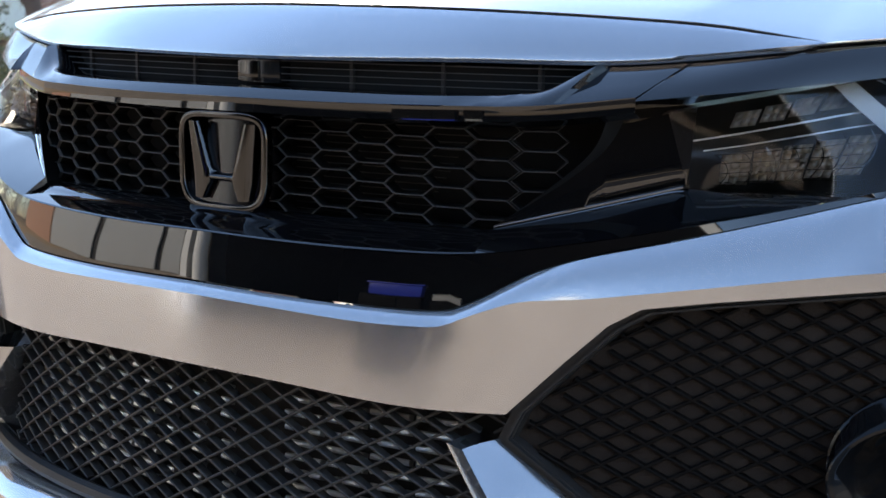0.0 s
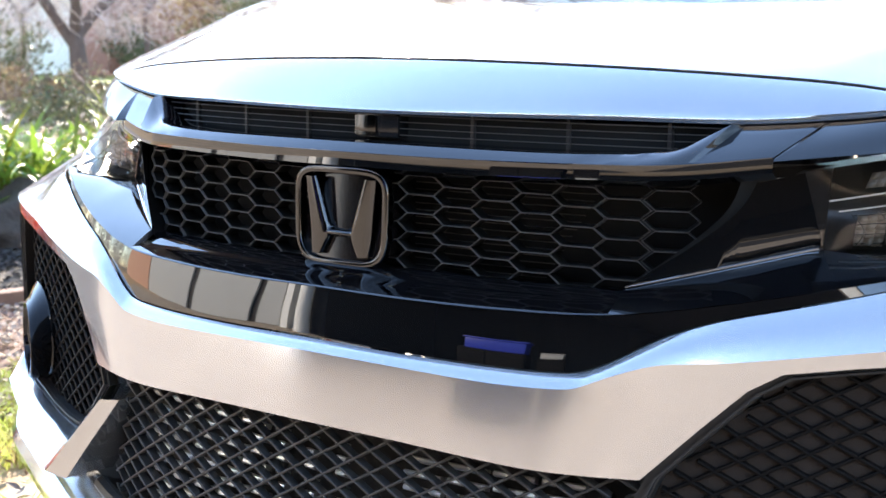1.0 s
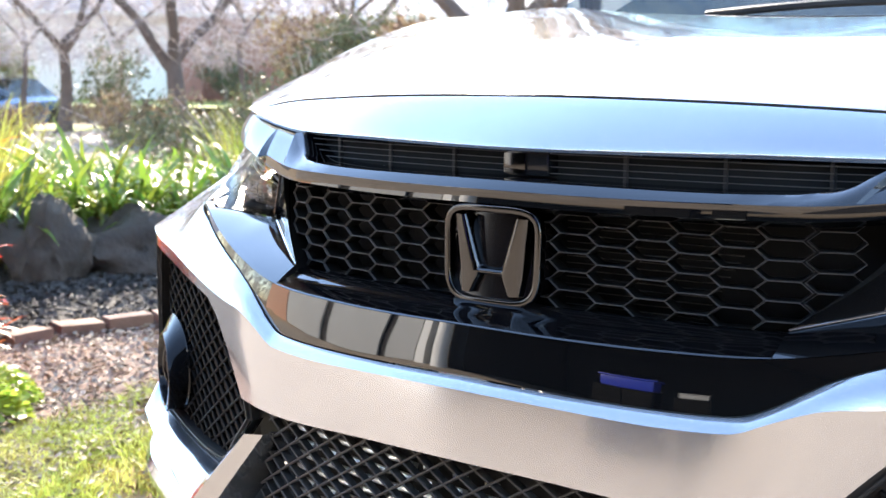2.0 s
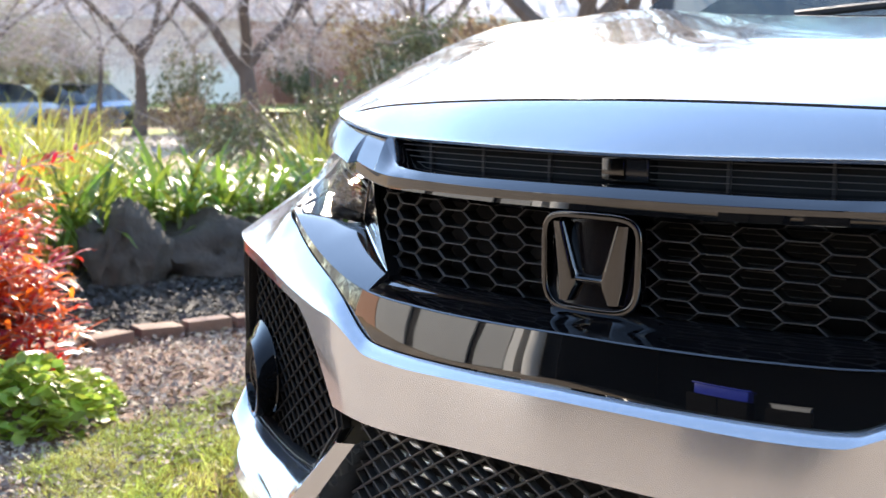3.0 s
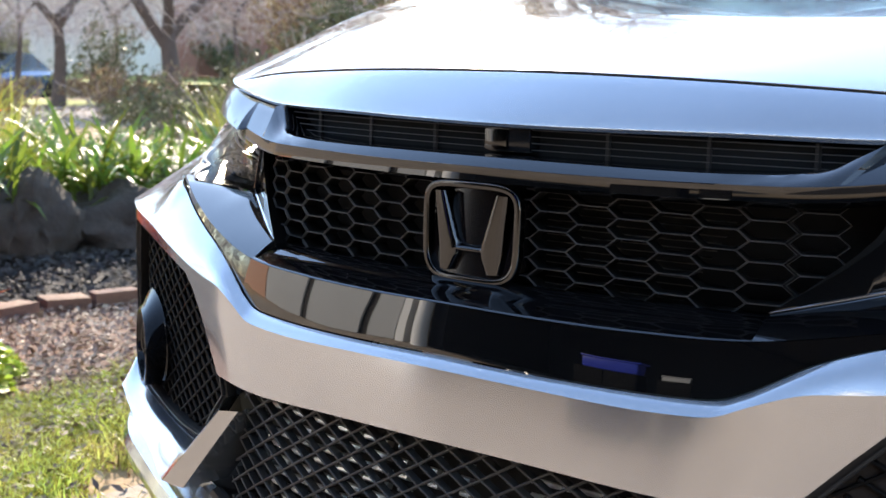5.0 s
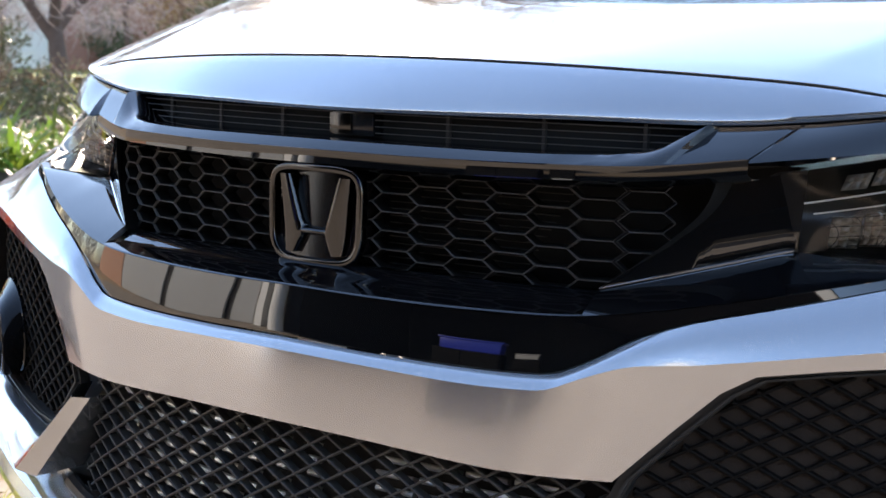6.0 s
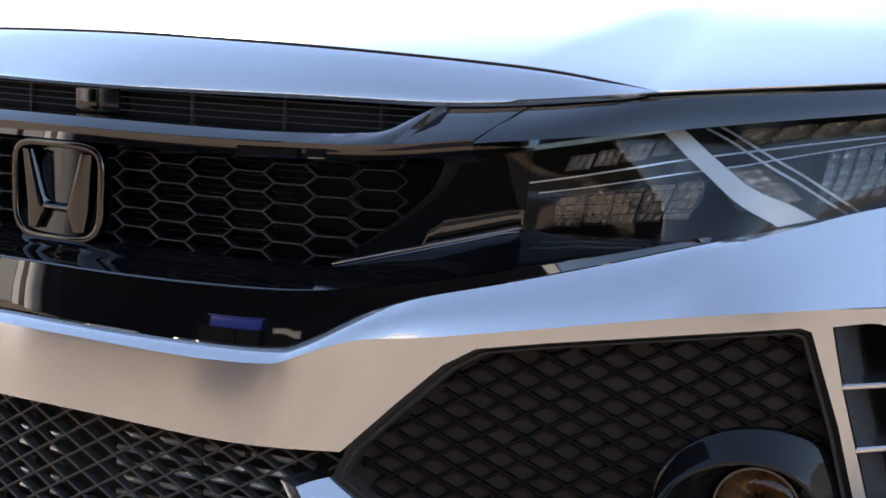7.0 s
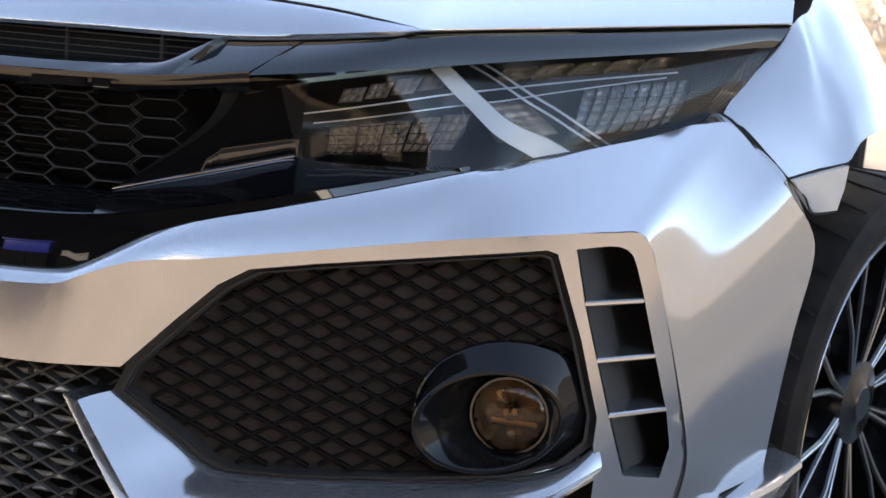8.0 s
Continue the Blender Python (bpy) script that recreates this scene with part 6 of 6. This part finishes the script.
# ---- houses across the street ----
def house():
    """Single-storey brick and render house: walls, garage door, window, porch posts, gutter, tiled roof."""
    h = thing("house", "single-storey brick house with a pale garage door across the street", "house")

    def block(name, x0, x1, y0, y1, z0, z1, mat, label="", parent=h, bev=0.0):
        return part(name, box(x1 - x0, y1 - y0, z1 - z0, bev, ((x0 + x1) / 2, (y0 + y1) / 2, (z0 + z1) / 2)), mat, parent, label, smooth=False)

    block("wall", -8.5, -2.7, 0, 0.25, 0, 2.6, M_RENDER, "pale rendered wall")
    block("wall", -2.7, -1.35, 0, 0.25, 2.0, 2.6, M_RENDER)
    block("wall", -1.35, -0.35, -0.05, 0.25, 0, 2.6, M_WALLBRICK, "pinkish brick wall")
    block("wall", -0.35, 8.0, 1.8, 2.05, 0, 2.6, M_WALLBRICK, "shaded brick wall in the porch")
    block("wall", -8.5, -8.25, 0.25, 8, 0, 2.6, M_WALLBRICK)
    block("wall", 7.75, 8.0, 2.05, 8, 0, 2.6, M_WALLBRICK)
    door = block("garage_door", -2.7, -1.35, 0.08, 0.16, 0, 2.0, M_WHITE, "pale blue-white panelled garage door")
    for z in (0.5, 1.0, 1.5):
        block("door_rail", -2.68, -1.37, 0.05, 0.08, z - 0.03, z + 0.03, M_WHITE, parent=door)
    win = block("window", -8.2, -7.2, -0.04, 0.0, 0.55, 1.5, M_SCREEN, "dark window")
    for x0, x1, z0, z1 in ((-8.25, -8.18, 0.5, 1.55), (-7.22, -7.15, 0.5, 1.55), (-8.25, -7.15, 0.45, 0.52), (-8.25, -7.15, 1.5, 1.57)):
        block("window_frame", x0, x1, -0.06, -0.005, z0, z1, M_WHITE, parent=win)
    for x in (1.55, 4.6, 7.4):
        block("porch_post", x, x + 0.34, -0.05, 0.3, 0, 2.6, M_WALLBRICK, "brick porch post")
        block("post_cap", x - 0.05, x + 0.39, -0.1, 0.35, 2.3, 2.38, M_RENDER)
    block("gutter", -9, 8.5, -0.55, -0.43, 2.55, 2.67, M_WHITE, "white gutter")
    block("soffit", -9, 8.5, -0.5, 8.4, 2.6, 2.66, M_RENDER)
    rows_ = [[(-9.1, -0.6, 2.66), (8.6, -0.6, 2.66)], [(-5.5, 4, 4.4), (5.0, 4, 4.4)], [(-9.1, 8.6, 2.66), (8.6, 8.6, 2.66)]]
    roof = loft(rows_)
    for a in (0, 1):
        vs = [v for v in roof.verts if abs(v.co.x - (-9.1 if a == 0 else 8.6)) < 0.01 or (abs(v.co.x - (-5.5 if a == 0 else 5.0)) < 0.01)]
        roof.faces.new(sorted(vs, key=lambda v: v.co.y))
    part("roof", roof, M_ROOF, h, "tiled hip roof", smooth=False)
    return h


p = spot(48.1, 47.5)
h1 = house()
h1.matrix_basis = pose(p.x, p.y, 0.05, 0, 0, 48.1) @ Matrix.Scale(1.13, 4)
p = spot(66.0, 51.0)
copy_thing(h1, pose(p.x, p.y, 0.05, 0, 0, 66))
p = spot(27.0, 45.0)
copy_thing(h1, pose(p.x, p.y, 0.05, 0, 0, 27))
band("far_lawn", (5, 90), lambda d: 38.2, lambda d: 49.0, 0.0, M_LAWN, "sunlit lawn in front of the house", "lawn", wob=0.2)


# ---- cars at the kerb ----
def parked_car(name, paint, label, seed):
    c = thing(name, label, "car", "cars parked in the street")
    prof = [(-2.2, 0.35, 0.62, 0.8), (-2.0, 0.25, 0.72, 0.86), (-1.2, 0.22, 0.84, 0.88), (-0.4, 0.2, 0.92, 0.89), (1.2, 0.2, 0.95, 0.89), (1.9, 0.24, 0.92, 0.86), (2.2, 0.4, 0.80, 0.8)]
    rows_ = []
    for y, z0, z1, w in prof:
        rows_.append([(-w * 0.9, y, z0), (-w, y, z0 + 0.2), (-w * 0.98, y, z1 - 0.12), (-w * 0.88, y, z1), (w * 0.88, y, z1), (w * 0.98, y, z1 - 0.12), (w, y, z0 + 0.2), (w * 0.9, y, z0)])
    bm = loft(rows_)
    bm.faces.new([v for v in bm.verts[:8]])
    bm.faces.new([v for v in bm.verts[-8:]])
    bmesh.ops.recalc_face_normals(bm, faces=bm.faces)
    part("body", bm, paint, c)
    rows_ = []
    for y, z, w in ((-0.75, 0.93, 0.74), (-0.1, 1.36, 0.6), (0.4, 1.43, 0.6), (1.0, 1.38, 0.58), (1.75, 0.96, 0.68)):
        rows_.append([(-0.76, y if z < 1 else y, min(z, 0.93)), (-w, y, z), (w, y, z), (0.76, y, min(z, 0.93))])
    bm = loft(rows_)
    bmesh.ops.recalc_face_normals(bm, faces=bm.faces)
    part("cabin", bm, M_SCREEN, c, "dark tinted windows")
    rows_ = [[(-w, y, z + 0.012), (w, y, z + 0.012)] for y, z, w in ((-0.1, 1.36, 0.6), (0.4, 1.43, 0.6), (1.0, 1.38, 0.58))]
    part("roof", loft(rows_), paint, c)
    for x in (-0.8, 0.8):
        for y in (-1.35, 1.35):
            wl = lathe([(0.001, -0.1), (0.2, -0.1), (0.32, -0.09), (0.32, 0.09), (0.2, 0.1), (0.001, 0.1)], 24, "x")
            bmesh.ops.recalc_face_normals(wl, faces=wl.faces)
            bmesh.ops.translate(wl, vec=(x, y, 0.32), verts=wl.verts)
            part("wheel", wl, M_TYRE, c)
    return c


p = spot(56.9, 36.0)
parked_car("parked_car", M_BLUE, "blue saloon parked in the street", 1).matrix_basis = pose(p.x, p.y, -0.66, 0, 0, 25)
p = spot(60.9, 34.0)
parked_car("parked_car", M_PALE, "pale blue hatchback parked in the street", 2).matrix_basis = pose(p.x, p.y, -0.66, 0, 0, 10)


# ---- far bare woods behind the houses, extended unseen for reflections ----
def far_woods():
    r = random.Random(31)
    verts, faces = [], []
    # upper heights and the right-hand arc are unseen, added to dim horizon reflections
    for _ in range(52000):
        dg = r.uniform(-110, 110)
        d = r.uniform(52, 75)
        p = spot(dg, d, 15 * r.random() ** 1.4 * (0.7 + 0.3 * math.sin(dg * 0.9)))
        w = Vector((r.gauss(0, 0.5), r.gauss(0, 0.5), r.uniform(0.5, 1.6)))
        s = w.orthogonal().normalized() * r.uniform(0.02, 0.09)
        k = len(verts)
        verts += [tuple(p - s), tuple(p + s), tuple(p + w + s * 0.4), tuple(p + w - s * 0.4)]
        faces.append((k, k + 1, k + 2, k + 3))
    me = bpy.data.meshes.new("far_woods")
    me.from_pydata(verts, [], faces)
    me.materials.append(M_FAR_HAZE)
    tagged(new("far_woods", me), "bare winter woods behind the houses, painted hazy, extended unseen to dim reflections", "woods", kind="stuff")


far_woods()


M_TILE = material("dark_roof_tiles", (0.07, 0.068, 0.068), 0.8, vary=0.4, scale=3)
M_STUCCO = material("grey_white_stucco", (0.36, 0.365, 0.36), 0.85, vary=0.35, scale=0.9, fine=0.2, fine_scale=20)


# ---- the garage in front of the car, seen in its reflections ----
def wall_box(name, x0, x1, y0, y1, z0, z1, mat, label, category):
    bm = box(x1 - x0, y1 - y0, z1 - z0, 0, ((x0 + x1) / 2, (y0 + y1) / 2, (z0 + z1) / 2))
    return setting(part(name, bm, mat, None, smooth=False), label, category)


GY = -6.0
M_DOOR = material("grey_door_paint", (0.40, 0.41, 0.41), 0.5, vary=0.15, scale=1.2)
wall_box("wall_brick", -26.0, -15.9, GY - 0.3, GY, -0.01, 3.4, M_WALLBRICK, "sunlit brown brick wall of the garage", "wall")
wall_box("wall_over_door", -15.9, -4.7, GY - 0.3, GY, 3.0, 3.4, M_RENDER, "pale wall above the garage door", "wall")
garage_door = thing("garage_door", "closed grey-white panelled garage door", "garage door")
for x0, x1 in ((-15.85, -11.2), (-10.7, -7.45), (-7.15, -6.2)):
    part("door_panel", box(x1 - x0, 0.06, 3.0, 0.03, ((x0 + x1) / 2, GY - 0.08, 1.5)), M_DOOR, garage_door, smooth=False)
part("door_backing", box(9.7, 0.03, 3.0, 0, (-11.05, GY - 0.15, 1.5)), M_SHADE, garage_door, smooth=False)
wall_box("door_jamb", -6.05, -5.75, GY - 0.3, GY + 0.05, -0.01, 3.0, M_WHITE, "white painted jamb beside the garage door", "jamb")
# added sheet that keeps bright sky out of the gap in the reflections
wall_box("wall_niche", -5.75, -4.7, GY - 0.36, GY - 0.3, -0.01, 3.4, M_SHADE, "unseen dark sheet added behind the column to block the sky", "wall")
post = bmesh.new()
tube(post, [(-5.1, GY + 0.1, -0.01), (-5.1, GY + 0.1, 3.4)], 0.24, 24)
tagged(part("porch_column", post, M_WHITE), "round white painted column beside the garage", "column")
# inner walls and ceiling carry the garage's shade in their colour
wall_box("wall_left_inside", -4.7, -4.5, GY - 6.3, GY - 0.3, -0.01, 3.4, M_SHADE, "side wall inside the open garage, shade put into its colour", "wall")
wall_box("wall_back_inside", -4.7, 11.2, GY - 6.5, GY - 6.3, -0.01, 3.4, M_SHADE, "back wall inside the open garage, shade put into its colour", "wall")
wall_box("wall_right_inside", 11.0, 11.2, GY - 6.3, GY, -0.01, 3.4, M_SHADE, "side wall inside the open garage, shade put into its colour", "wall")
wall_box("ceiling", -26.0, 11.6, GY - 6.6, GY + 0.3, 3.4, 3.6, M_SHADE, "underside of the garage roof, shade put into its colour", "ceiling")
wall_box("fascia", -26.0, 11.6, GY + 0.3, GY + 0.36, 3.38, 3.66, M_WHITE, "white painted roof fascia board", "fascia")
roof_rows = [[(x, y, z) for x in (-26.0, 11.6)] for y, z in ((GY + 0.40, 3.66), (GY - 1.0, 4.1), (GY - 3.4, 4.95), (GY - 7.0, 3.6))]
setting(part("garage_roof", loft(roof_rows, flip=True), M_TILE, None, smooth=False), "grey tiled garage roof", "roof")
ridge = bmesh.new()
tube(ridge, [(-26.0, GY - 3.4, 4.97), (11.6, GY - 3.4, 4.97)], 0.09, 8)
setting(part("ridge_cap", ridge, M_WHITE, None), "pale ridge cap of the garage roof", "roof")
# unseen wall, added to tone the reflections in bumper corner and wing
M_GREYWALL = material("reflection_wall_grey", (0.22, 0.225, 0.23), 0.9, vary=0.35, scale=0.9, fine=0.2, fine_scale=20)
wall_box("wall_east", 6.2, 6.5, 0.6, 16.0, -0.01, 1.9, M_GREYWALL, "unseen grey wall added for the bumper corner to reflect", "wall")
# garage shade is put into this black so the stands vanish in reflections
M_UNIT = material("shade_black_board", (0.006, 0.006, 0.006), 0.8, vary=0.3, spec=0.1)
M_BLUEBIN = material("blue_plastic", (0.02, 0.04, 0.36), 0.35, vary=0.2)
bin_ = thing("storage_bin", "blue plastic storage bin standing on a dark cabinet", "bin", at=(-1.08, GY + 0.3, 0.70))
part("tub", box(0.74, 0.45, 0.34, 0.05, (0, 0, 0.17)), M_BLUEBIN, bin_)
part("lid", box(0.79, 0.49, 0.05, 0.02, (0.0, 0, 0.365)), M_BLUEBIN, bin_)

# made-up pale box, out of view, for light streaks in bumper and panel
storage_box = thing("storage_box", "pale grey box added to put a light streak into the reflections", "storage box", at=(-0.26, GY + 0.4, 0.64))
part("tub", box(0.42, 0.34, 0.13, 0.02, (0, 0, 0.065)), M_STUCCO, storage_box)
part("lid", box(0.45, 0.37, 0.025, 0.01, (0, 0, 0.142)), M_STUCCO, storage_box)
# added stand for the pale box, out of view
crate = thing("crate", "unseen stand added under the pale box, garage shade in its colour", "crate", at=(-0.26, GY + 0.4, 0))
part("body", box(0.5, 0.42, 0.64, 0.01, (0, 0, 0.32)), M_UNIT, crate)
for z in (0.11, 0.32, 0.53):
    part("slat", box(0.46, 0.012, 0.16, 0.004, (0, 0.215, z)), M_UNIT, crate)
# added stand for the bin, as black as the garage behind it
cabinet = thing("cabinet", "unseen stand added under the bin, garage shade in its colour", "cabinet", at=(-1.12, GY + 0.3, 0))
part("body", box(0.86, 0.5, 0.70, 0.01, (0, 0, 0.35)), M_UNIT, cabinet)
for x in (-0.21, 0.21):
    part("door", box(0.40, 0.02, 0.64, 0.004, (x, 0.26, 0.35)), M_UNIT, cabinet)
